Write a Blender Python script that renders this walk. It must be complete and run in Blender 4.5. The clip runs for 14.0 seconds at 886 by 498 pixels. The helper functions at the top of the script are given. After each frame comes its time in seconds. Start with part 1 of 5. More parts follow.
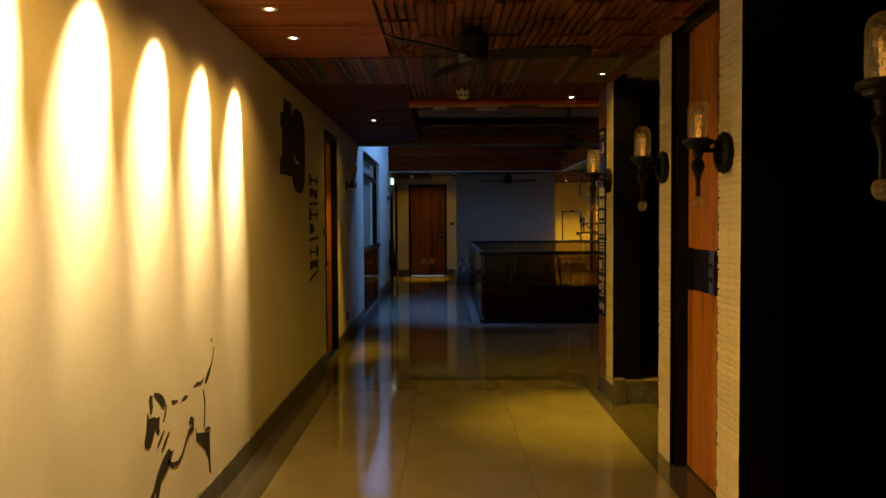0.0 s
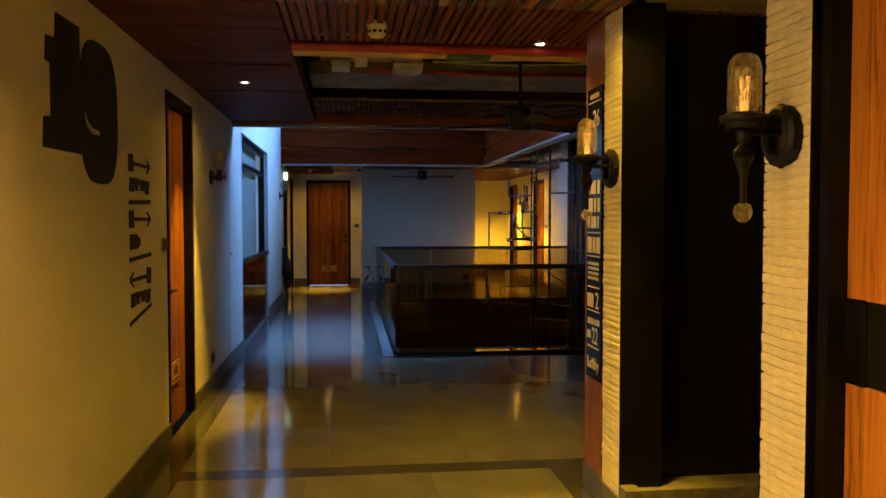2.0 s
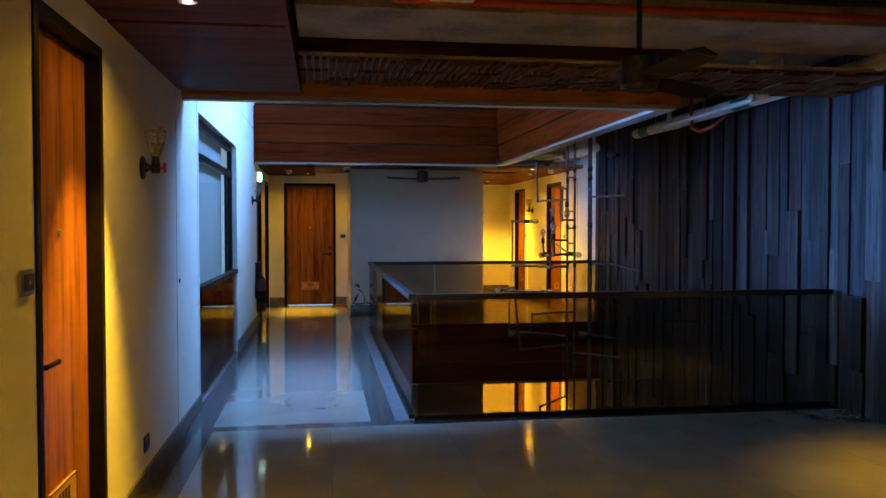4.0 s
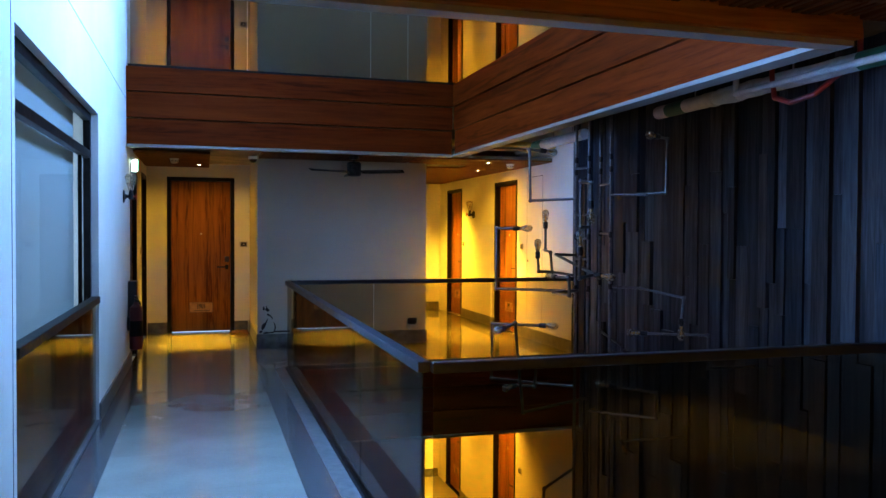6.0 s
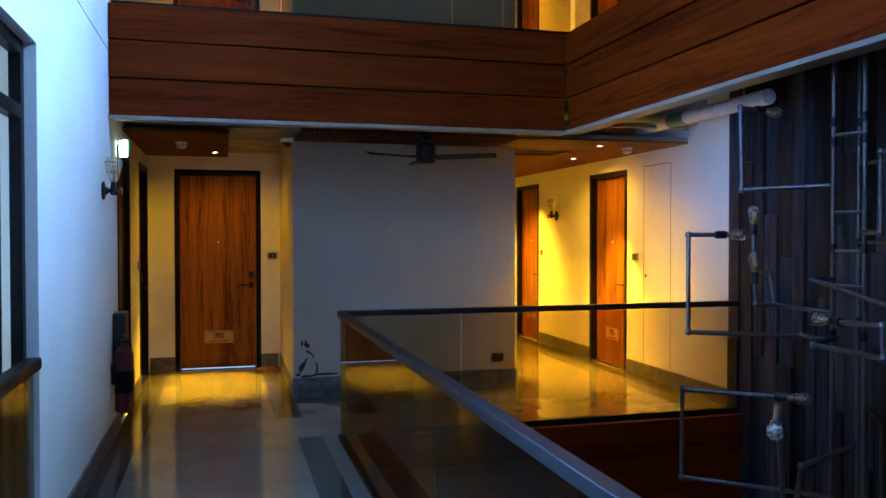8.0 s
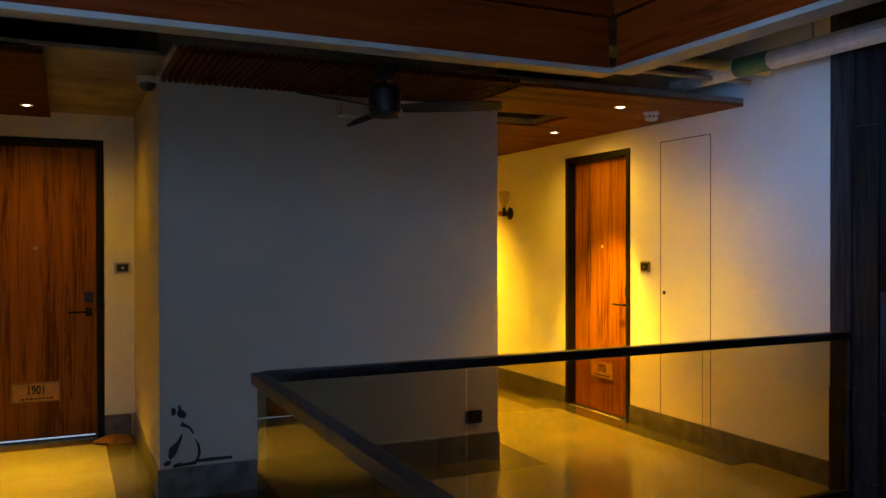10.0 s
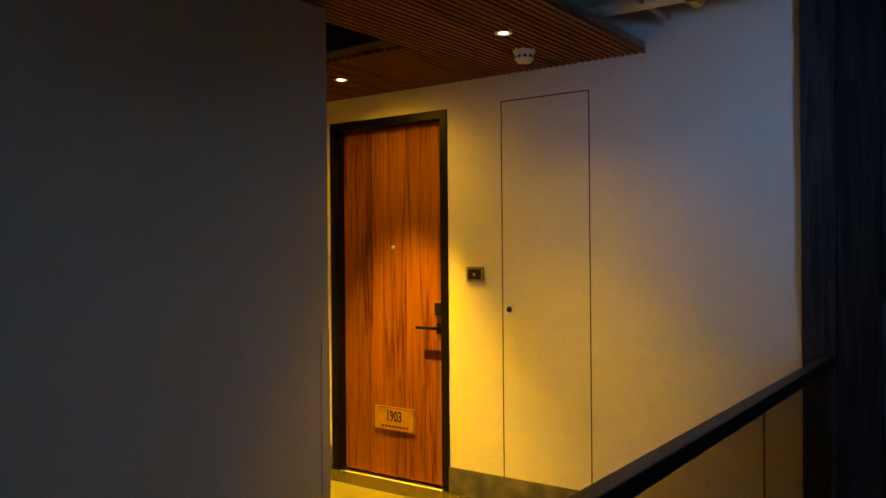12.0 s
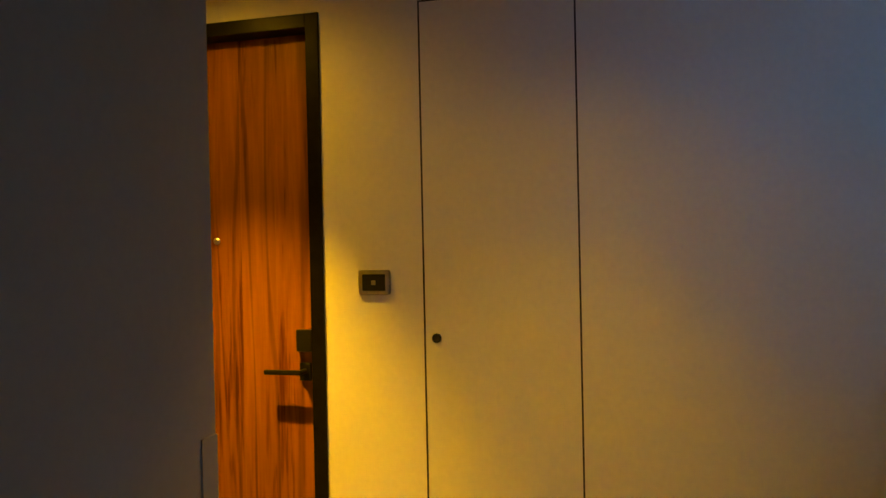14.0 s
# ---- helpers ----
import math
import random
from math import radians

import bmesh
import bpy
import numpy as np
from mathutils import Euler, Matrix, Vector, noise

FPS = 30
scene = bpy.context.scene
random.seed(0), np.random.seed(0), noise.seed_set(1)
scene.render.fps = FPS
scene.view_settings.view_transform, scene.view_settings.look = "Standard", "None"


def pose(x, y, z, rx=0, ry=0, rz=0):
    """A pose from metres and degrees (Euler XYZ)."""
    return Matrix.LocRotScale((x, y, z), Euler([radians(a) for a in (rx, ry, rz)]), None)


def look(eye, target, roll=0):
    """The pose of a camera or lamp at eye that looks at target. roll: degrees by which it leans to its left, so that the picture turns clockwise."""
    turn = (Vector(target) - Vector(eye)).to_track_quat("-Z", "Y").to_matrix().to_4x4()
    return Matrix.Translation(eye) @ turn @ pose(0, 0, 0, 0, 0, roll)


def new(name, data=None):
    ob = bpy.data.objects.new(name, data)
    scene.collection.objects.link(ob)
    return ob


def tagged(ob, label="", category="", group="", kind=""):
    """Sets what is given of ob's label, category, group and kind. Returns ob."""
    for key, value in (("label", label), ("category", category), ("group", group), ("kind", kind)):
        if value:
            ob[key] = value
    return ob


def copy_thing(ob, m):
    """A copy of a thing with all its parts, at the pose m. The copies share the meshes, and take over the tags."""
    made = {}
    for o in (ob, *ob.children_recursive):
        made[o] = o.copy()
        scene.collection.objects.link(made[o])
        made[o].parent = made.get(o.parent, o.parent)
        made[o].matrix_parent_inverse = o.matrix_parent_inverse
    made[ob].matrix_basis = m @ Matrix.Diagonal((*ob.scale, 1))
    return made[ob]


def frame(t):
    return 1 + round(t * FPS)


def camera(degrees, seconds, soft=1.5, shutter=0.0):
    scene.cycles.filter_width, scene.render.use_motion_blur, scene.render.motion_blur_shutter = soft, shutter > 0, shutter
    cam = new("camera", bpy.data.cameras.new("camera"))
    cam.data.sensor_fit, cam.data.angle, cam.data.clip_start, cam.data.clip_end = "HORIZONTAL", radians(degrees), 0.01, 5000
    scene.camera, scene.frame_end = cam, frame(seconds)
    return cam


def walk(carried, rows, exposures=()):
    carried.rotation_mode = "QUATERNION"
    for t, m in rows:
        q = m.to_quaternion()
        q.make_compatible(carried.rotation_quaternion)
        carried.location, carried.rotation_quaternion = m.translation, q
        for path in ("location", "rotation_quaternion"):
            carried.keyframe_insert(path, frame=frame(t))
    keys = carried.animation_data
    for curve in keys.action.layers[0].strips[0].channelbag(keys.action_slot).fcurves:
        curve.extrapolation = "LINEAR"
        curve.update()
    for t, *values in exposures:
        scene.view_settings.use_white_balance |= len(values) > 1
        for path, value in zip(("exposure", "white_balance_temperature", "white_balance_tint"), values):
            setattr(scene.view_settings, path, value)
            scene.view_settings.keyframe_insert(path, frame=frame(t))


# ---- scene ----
cam = camera(57.5, 14.0)
PATH = [
    (0, (0.106, 0.119, 1.353), (0.103, 2.118, 1.281), -0.3),
    (0.5, (0.08, 0.639, 1.388), (0.104, 2.637, 1.309), -0.1),
    (1, (0.102, 1.192, 1.398), (0.15, 3.19, 1.317), -0.2),
    (1.5, (0.12, 1.838, 1.389), (0.266, 3.831, 1.313), 0.1),
    (2, (0.112, 2.488, 1.407), (0.346, 4.473, 1.332), -0.0),
    (2.5, (0.062, 3.071, 1.406), (0.323, 5.053, 1.34), -0.1),
    (2.7, (0.04, 3.283, 1.419), (0.318, 5.263, 1.358), -0.1),
    (4.8, (-0.153, 5.949, 1.443), (0.155, 7.925, 1.39), -0.0),
    (5, (-0.183, 6.248, 1.471), (0.209, 8.208, 1.42), 0.2),
    (5.5, (-0.19, 6.903, 1.478), (0.318, 8.837, 1.427), 0.1),
    (6, (-0.256, 7.604, 1.458), (0.313, 9.521, 1.415), 0.3),
    (6.5, (-0.276, 8.274, 1.469), (0.312, 10.185, 1.429), 0.2),
    (7, (-0.289, 8.967, 1.453), (0.232, 10.898, 1.416), 0.1),
    (7.5, (-0.258, 9.632, 1.471), (0.251, 11.566, 1.437), -0.0),
    (7.7, (-0.248, 9.908, 1.493), (0.264, 11.841, 1.459), 0.0),
    (9.8, (-0.099, 12.767, 1.43), (0.696, 14.601, 1.41), -0.2),
    (10, (-0.083, 13.049, 1.44), (0.763, 14.862, 1.426), -0.1),
    (10.5, (-0.029, 13.706, 1.432), (0.971, 15.437, 1.425), -0.1),
    (11, (0.059, 14.371, 1.406), (1.254, 15.974, 1.407), 0.0),
    (11.5, (0.108, 15.014, 1.409), (1.558, 16.392, 1.409), -0.3),
    (12, (0.224, 15.578, 1.398), (1.846, 16.746, 1.398), -0.5),
    (12.5, (0.401, 16.108, 1.427), (2.164, 17.051, 1.413), -0.5),
    (13, (0.662, 16.567, 1.405), (2.533, 17.275, 1.396), -0.6),
    (13.5, (0.996, 16.891, 1.413), (2.914, 17.456, 1.39), -1.0),
    (14, (1.394, 17.097, 1.38), (3.32, 17.637, 1.369), -1.2),
]
EXPOSURES = [(0, -2.15, 6350, 10), (1.0, -1.72, 6350, 10), (2.0, -0.92, 6150, 10), (2.7, -0.6, 6050, 10), (5.0, -0.1, 6250, 10), (7.7, -0.15, 6500, 10), (10.0, -0.78, 7200, 8), (11.0, -1.3, 7600, 5), (12.0, -1.75, 7800, 4), (12.5, -1.95, 7900, 4), (14.0, -2.25, 8100, 4)]
walk(cam, [(t, look(eye, target, roll)) for t, eye, target, roll in PATH], EXPOSURES)

# ---------- light ----------
world = bpy.data.worlds.new("world")
scene.world = world
world.use_nodes = True
wn = world.node_tree.nodes
sky = wn.new("ShaderNodeTexSky")
sky.sky_type = "NISHITA"
sky.sun_disc = False
sky.sun_elevation, sky.sun_rotation = radians(35), radians(90)
wn["Background"].inputs[1].default_value = 0.05
world.node_tree.links.new(sky.outputs[0], wn["Background"].inputs[0])

DAY = (0.185, 0.425, 1.0)
WARM = (1.0, 0.53, 0.022)
LX, RX, WX = -1.015, 1.345, 4.0          # faces of the walls that run along y
NEAR, FAR, RAIL = 10.73, 16.485, 16.25   # edges of the void above, far edge of the void below
RISE = 3.15                              # storey height
CEIL = 2.36


def area(name, loc, size_x, size_y, watts, colour, rx=0, ry=0, rz=0):
    d = bpy.data.lights.new(name, "AREA")
    d.shape, d.size, d.size_y, d.energy, d.color = "RECTANGLE", size_x, size_y, watts, colour
    ob = new(name, d)
    ob.matrix_world = pose(*loc, rx, ry, rz)
    return ob


def spot(name, eye, target, watts, degrees, blend, colour=WARM, radius=0.02):
    d = bpy.data.lights.new(name, "SPOT")
    d.energy, d.color, d.spot_size, d.spot_blend, d.shadow_soft_size = watts, colour, radians(degrees), blend, radius
    ob = new(name, d)
    ob.matrix_world = look(eye, target)
    return ob


# daylight from the tall window of the storey above, on the right of the atrium
sky_lamp = area("upper_window_sky", (4.1, 13.2, 4.7), 3.6, 2.2, 920, DAY)
sky_lamp.matrix_world = look((4.1, 13.2, 4.7), (-1.0, 13.0, 3.3))
sky_lamp.data.spread = radians(78)
# and from the rooflight over the near end of the walkway
roof_lamp = area("rooflight_sky", (-0.1, 12.0, 8.7), 1.6, 1.8, 130, DAY)
roof_lamp.data.spread = radians(34)
# the same window's light crossing to the far wall of the guest-room corridor
win_lamp = area("window_daylight", (-0.97, 12.9, 1.5), 2.2, 0.9, 10.0, DAY)
win_lamp.matrix_world = look((-0.97, 12.9, 1.5), (4.0, 16.75, 2.0))
win_lamp.data.spread = radians(20)
plank_lamp = area("window_daylight_across", (-0.97, 12.2, 1.5), 2.4, 0.9, 54, DAY)
plank_lamp.matrix_world = look((-0.97, 12.2, 1.5), (4.0, 9.9, 1.5))
plank_lamp.data.spread = radians(52)
# the sky outside the blind of the corridor window
area("window_sky", (-1.75, 12.8, 1.5), 2.6, 1.8, 58, (0.50, 0.72, 1.0), 0, -90, 0)

# ---------- materials ----------
def material(name, colour, rough=0.6, metal=0.0, spread=0.12, scale=6.0, bump=0.1, fine=90.0, coat=0.0, per_object=0.0, stretch=(1, 1, 1), spec=0.5):
    m = bpy.data.materials.new(name)
    m.use_nodes = True
    n, l = m.node_tree.nodes, m.node_tree.links
    b = n["Principled BSDF"]
    b.inputs["Roughness"].default_value = rough
    b.inputs["Metallic"].default_value = metal
    b.inputs["Coat Weight"].default_value = coat
    b.inputs["Coat Roughness"].default_value = 0.08
    b.inputs["Specular IOR Level"].default_value = spec
    tc = n.new("ShaderNodeTexCoord")
    mp = n.new("ShaderNodeMapping")
    mp.inputs["Scale"].default_value = stretch
    l.new(tc.outputs["Object"], mp.inputs[0])
    a, c = n.new("ShaderNodeTexNoise"), n.new("ShaderNodeTexNoise")
    a.inputs["Scale"].default_value, a.inputs["Detail"].default_value = scale, 6
    c.inputs["Scale"].default_value, c.inputs["Detail"].default_value = fine, 3
    l.new(mp.outputs[0], a.inputs["Vector"])
    l.new(mp.outputs[0], c.inputs["Vector"])
    add = n.new("ShaderNodeMath")
    add.operation = "MULTIPLY_ADD"
    add.inputs[1].default_value = 0.35
    l.new(c.outputs["Fac"], add.inputs[0])
    l.new(a.outputs["Fac"], add.inputs[2])
    r = n.new("ShaderNodeValToRGB")
    lo = [max(0.0, v * (1 - 2.2 * spread)) for v in colour]
    hi = [min(1.0, v * (1 + 1.6 * spread)) for v in colour]
    r.color_ramp.elements[0].position, r.color_ramp.elements[1].position = 0.42, 0.95
    r.color_ramp.elements[0].color, r.color_ramp.elements[1].color = (*lo, 1), (*hi, 1)
    l.new(add.outputs[0], r.inputs[0])
    out = r.outputs[0]
    if per_object:
        info, hsv, mr = n.new("ShaderNodeObjectInfo"), n.new("ShaderNodeHueSaturation"), n.new("ShaderNodeMapRange")
        mr.inputs["To Min"].default_value, mr.inputs["To Max"].default_value = 1 - per_object, 1 + per_object
        l.new(info.outputs["Random"], mr.inputs["Value"])
        l.new(mr.outputs[0], hsv.inputs["Value"])
        l.new(out, hsv.inputs["Color"])
        out = hsv.outputs[0]
    l.new(out, b.inputs["Base Color"])
    rr = n.new("ShaderNodeMapRange")
    rr.inputs["To Min"].default_value, rr.inputs["To Max"].default_value = max(0.02, rough * 0.8), min(1, rough * 1.25)
    l.new(a.outputs["Fac"], rr.inputs["Value"])
    l.new(rr.outputs[0], b.inputs["Roughness"])
    if bump:
        bp = n.new("ShaderNodeBump")
        bp.inputs["Strength"].default_value, bp.inputs["Distance"].default_value = bump, 0.004
        l.new(add.outputs[0], bp.inputs["Height"])
        l.new(bp.outputs[0], b.inputs["Normal"])
    return m


def wood(name, dark, mid, light, rough=0.4, axis="z", per_object=0.0, size=1.0, coat=0.0, spec=0.22, flames=0.55, fibres=0.16, fine=160, lines=0.0):
    """Long-grained wood: streaks along one axis, finer fibres and a few darker flames."""
    m = bpy.data.materials.new(name)
    m.use_nodes = True
    n, l = m.node_tree.nodes, m.node_tree.links
    b = n["Principled BSDF"]
    b.inputs["Coat Weight"].default_value = coat
    b.inputs["Specular IOR Level"].default_value = spec
    tc = n.new("ShaderNodeTexCoord")
    start = tc.outputs["Object"]
    if per_object:
        info, sh = n.new("ShaderNodeObjectInfo"), n.new("ShaderNodeVectorMath")
        sh.operation = "MULTIPLY_ADD"
        mul = n.new("ShaderNodeVectorMath")
        mul.operation = "SCALE"
        mul.inputs[0].default_value = (7, 11, 13)
        l.new(info.outputs["Random"], mul.inputs["Scale"])
        sh.inputs[1].default_value = (1, 1, 1)
        l.new(start, sh.inputs[0])
        l.new(mul.outputs[0], sh.inputs[2])
        start = sh.outputs[0]
    k = {"x": (0.06, 1, 1), "y": (1, 0.06, 1), "z": (1, 1, 0.06)}[axis]

    def grain(scale, detail, dist):
        mp, t = n.new("ShaderNodeMapping"), n.new("ShaderNodeTexNoise")
        mp.inputs["Scale"].default_value = [v * size for v in k]
        t.inputs["Scale"].default_value, t.inputs["Detail"].default_value, t.inputs["Distortion"].default_value = scale, detail, dist
        l.new(start, mp.inputs[0])
        l.new(mp.outputs[0], t.inputs["Vector"])
        return t.outputs["Fac"]
    broad, flame, fibre = grain(9, 3, 0.4), grain(22, 5, 1.6), grain(fine, 2, 0)
    mix = n.new("ShaderNodeMath")
    mix.operation = "MULTIPLY_ADD"
    mix.inputs[1].default_value = flames
    l.new(flame, mix.inputs[0])
    sc = n.new("ShaderNodeMath")
    sc.operation = "MULTIPLY_ADD"
    sc.inputs[1].default_value = 0.5
    l.new(broad, sc.inputs[0])
    f2 = n.new("ShaderNodeMath")
    f2.operation = "MULTIPLY"
    f2.inputs[1].default_value = fibres
    l.new(fibre, f2.inputs[0])
    l.new(f2.outputs[0], sc.inputs[2])
    l.new(sc.outputs[0], mix.inputs[2])
    r = n.new("ShaderNodeValToRGB")
    e = r.color_ramp.elements
    e[0].position, e[0].color = 0.47, (*dark, 1)
    e[1].position, e[1].color = 0.78, (*light, 1)
    x = e.new(0.565)
    x.color = (*mid, 1)
    l.new(mix.outputs[0], r.inputs[0])
    out = r.outputs[0]
    if lines:
        mp, wv, mr, mul = n.new("ShaderNodeMapping"), n.new("ShaderNodeTexWave"), n.new("ShaderNodeMapRange"), n.new("ShaderNodeMix")
        mp.inputs["Scale"].default_value = k
        wv.inputs["Scale"].default_value, wv.inputs["Distortion"].default_value = 2.3, 8.0
        wv.inputs["Detail"].default_value, wv.inputs["Detail Scale"].default_value = 3.0, 2.2
        mr.inputs["From Min"].default_value, mr.inputs["From Max"].default_value = 0.0, 0.09
        mr.inputs["To Min"].default_value, mr.inputs["To Max"].default_value = 1 - lines, 1.0
        mul.data_type, mul.blend_type = "RGBA", "MULTIPLY"
        mul.inputs["Factor"].default_value = 1.0
        l.new(start, mp.inputs[0])
        l.new(mp.outputs[0], wv.inputs["Vector"])
        l.new(wv.outputs["Fac"], mr.inputs["Value"])
        l.new(out, mul.inputs[6])
        l.new(mr.outputs[0], mul.inputs[7])
        out = mul.outputs[2]
    if per_object:
        hsv, mr = n.new("ShaderNodeHueSaturation"), n.new("ShaderNodeMapRange")
        mr.inputs["To Min"].default_value, mr.inputs["To Max"].default_value = 1 - per_object, 1 + per_object
        l.new(info.outputs["Random"], mr.inputs["Value"])
        l.new(mr.outputs[0], hsv.inputs["Value"])
        l.new(out, hsv.inputs["Color"])
        out = hsv.outputs[0]
    l.new(out, b.inputs["Base Color"])
    rr = n.new("ShaderNodeMapRange")
    rr.inputs["To Min"].default_value, rr.inputs["To Max"].default_value = rough * 1.25, rough * 0.85
    l.new(mix.outputs[0], rr.inputs["Value"])
    l.new(rr.outputs[0], b.inputs["Roughness"])
    bp = n.new("ShaderNodeBump")
    bp.inputs["Strength"].default_value, bp.inputs["Distance"].default_value = 0.25, 0.002
    l.new(mix.outputs[0], bp.inputs["Height"])
    l.new(bp.outputs[0], b.inputs["Normal"])
    return m


def tinted_glass(name, tint, base=0.045, rough=0.0, gain=1.0):
    """A thin pane: what is behind shows tinted, with a mirror sheen that grows towards grazing."""
    m = bpy.data.materials.new(name)
    m.use_nodes = True
    n, l = m.node_tree.nodes, m.node_tree.links
    n.remove(n["Principled BSDF"])
    t, g, f, mx = n.new("ShaderNodeBsdfTransparent"), n.new("ShaderNodeBsdfGlossy"), n.new("ShaderNodeLayerWeight"), n.new("ShaderNodeMixShader")
    t.inputs[0].default_value = (*tint, 1)
    g.inputs["Roughness"].default_value = rough
    f.inputs["Blend"].default_value = 0.5
    p, s = n.new("ShaderNodeMath"), n.new("ShaderNodeMath")
    p.operation, s.operation = "POWER", "MULTIPLY_ADD"
    p.inputs[1].default_value, s.inputs[1].default_value, s.inputs[2].default_value = 5.0, gain * (1 - base), base
    l.new(f.outputs["Facing"], p.inputs[0])
    l.new(p.outputs[0], s.inputs[0])
    l.new(s.outputs[0], mx.inputs[0])
    l.new(t.outputs[0], mx.inputs[1])
    l.new(g.outputs[0], mx.inputs[2])
    l.new(mx.outputs[0], n["Material Output"].inputs[0])
    return m


def seeded_glass(name, tint, milk):
    """Old jar glass: mostly clear, with bubbles and streaks that catch the light."""
    m = tinted_glass(name, tint, 0.16, 0.04)
    n, l = m.node_tree.nodes, m.node_tree.links
    out = n["Material Output"]
    first = out.inputs[0].links[0].from_socket
    d, tr, both, mx = n.new("ShaderNodeBsdfDiffuse"), n.new("ShaderNodeBsdfTranslucent"), n.new("ShaderNodeMixShader"), n.new("ShaderNodeMixShader")
    tc, v, r = n.new("ShaderNodeTexCoord"), n.new("ShaderNodeTexNoise"), n.new("ShaderNodeMapRange")
    d.inputs[0].default_value = tr.inputs[0].default_value = (0.9, 0.85, 0.74, 1)
    v.inputs["Scale"].default_value, v.inputs["Detail"].default_value = 70, 3
    r.inputs["From Min"].default_value, r.inputs["From Max"].default_value = 0.40, 0.70
    r.inputs["To Min"].default_value, r.inputs["To Max"].default_value = milk * 0.25, milk * 1.6
    l.new(tc.outputs["Object"], v.inputs["Vector"])
    l.new(v.outputs["Fac"], r.inputs["Value"])
    l.new(d.outputs[0], both.inputs[1])
    l.new(tr.outputs[0], both.inputs[2])
    l.new(r.outputs[0], mx.inputs[0])
    l.new(first, mx.inputs[1])
    l.new(both.outputs[0], mx.inputs[2])
    l.new(mx.outputs[0], out.inputs[0])
    return m


def glow(name, colour, strength):
    m = bpy.data.materials.new(name)
    m.use_nodes = True
    b = m.node_tree.nodes["Principled BSDF"]
    b.inputs["Base Color"].default_value = (0.8, 0.8, 0.8, 1)
    b.inputs["Emission Color"].default_value = (*colour, 1)
    b.inputs["Emission Strength"].default_value = strength
    return m


def blind_cloth(name):
    m = bpy.data.materials.new(name)
    m.use_nodes = True
    n, l = m.node_tree.nodes, m.node_tree.links
    n.remove(n["Principled BSDF"])
    d, t, mx = n.new("ShaderNodeBsdfDiffuse"), n.new("ShaderNodeBsdfTranslucent"), n.new("ShaderNodeMixShader")
    w, tc, r = n.new("ShaderNodeTexWave"), n.new("ShaderNodeTexCoord"), n.new("ShaderNodeValToRGB")
    w.inputs["Scale"].default_value, w.inputs["Distortion"].default_value = 120, 0.5
    w.bands_direction = "Z"
    l.new(tc.outputs["Object"], w.inputs["Vector"])
    r.color_ramp.elements[0].color, r.color_ramp.elements[1].color = (0.41, 0.42, 0.40, 1), (0.46, 0.47, 0.45, 1)
    l.new(w.outputs["Fac"], r.inputs[0])
    l.new(r.outputs[0], d.inputs[0])
    l.new(r.outputs[0], t.inputs[0])
    mx.inputs[0].default_value = 0.4
    l.new(d.outputs[0], mx.inputs[1])
    l.new(t.outputs[0], mx.inputs[2])
    l.new(mx.outputs[0], n["Material Output"].inputs[0])
    return m


PLASTER = material("plaster", (0.74, 0.72, 0.66), 0.75, spread=0.05, scale=1.4, bump=0.25, fine=45)
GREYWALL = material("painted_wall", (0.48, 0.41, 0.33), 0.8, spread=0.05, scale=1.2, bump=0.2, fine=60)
STONE = material("polished_stone", (0.205, 0.195, 0.155), 0.075, spread=0.10, scale=2.2, bump=0.01, fine=60, per_object=0.03, spec=0.6)
GRANITE = material("dark_granite", (0.07, 0.067, 0.063), 0.14, spread=0.15, scale=14, bump=0.01, fine=220, per_object=0.05)
SKIRT = material("grey_granite", (0.13, 0.125, 0.115), 0.4, spread=0.3, scale=12, bump=0.05, fine=240)
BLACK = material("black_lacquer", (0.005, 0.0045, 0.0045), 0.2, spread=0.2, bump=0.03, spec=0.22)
FRAME = material("dark_frame", (0.0065, 0.0053, 0.0047), 0.38, spread=0.3, scale=20, bump=0.05, spec=0.14)
IRON = material("black_iron", (0.03, 0.03, 0.032), 0.42, metal=0.7, spread=0.4, scale=30, bump=0.15)
STEEL = material("brushed_steel", (0.5, 0.48, 0.44), 0.3, metal=1.0, spread=0.1, scale=30, bump=0.05)
PIPE = material("galvanised_pipe", (0.125, 0.125, 0.135), 0.38, metal=0.8, spread=0.15, scale=40, bump=0.1)
CONCRETE = material("raw_slab", (0.27, 0.225, 0.17), 0.9, spread=0.3, scale=3, bump=0.5, fine=40)
TRIM = material("white_trim", (0.27, 0.245, 0.215), 0.5, spread=0.06, bump=0.05)
PLASTIC = material("white_plastic", (0.75, 0.73, 0.68), 0.4, spread=0.05, bump=0.0)
BLACKPLASTIC = material("black_plastic", (0.009, 0.009, 0.009), 0.3, spread=0.2, bump=0.0)
WHITEBRICK = material("split_stone", (0.86, 0.83, 0.74), 0.85, spread=0.10, scale=9, bump=0.4, fine=60, per_object=0.06)
RED = material("red_paint", (0.35, 0.03, 0.02), 0.4, spread=0.2)
GREEN = material("green_tape", (0.03, 0.14, 0.07), 0.5, spread=0.2)
PVC = material("white_pipe", (0.62, 0.60, 0.56), 0.5, spread=0.12, scale=8, bump=0.15)
YELLOW = material("yellow_lagging", (0.62, 0.44, 0.10), 0.6, spread=0.2, scale=9, bump=0.2)
INK = material("black_ink", (0.018, 0.016, 0.016), 0.7, spread=0.2, bump=0.0)
BRASS = material("brass_plate", (0.40, 0.20, 0.055), 0.45, metal=0.1, spread=0.15, scale=18, bump=0.05)
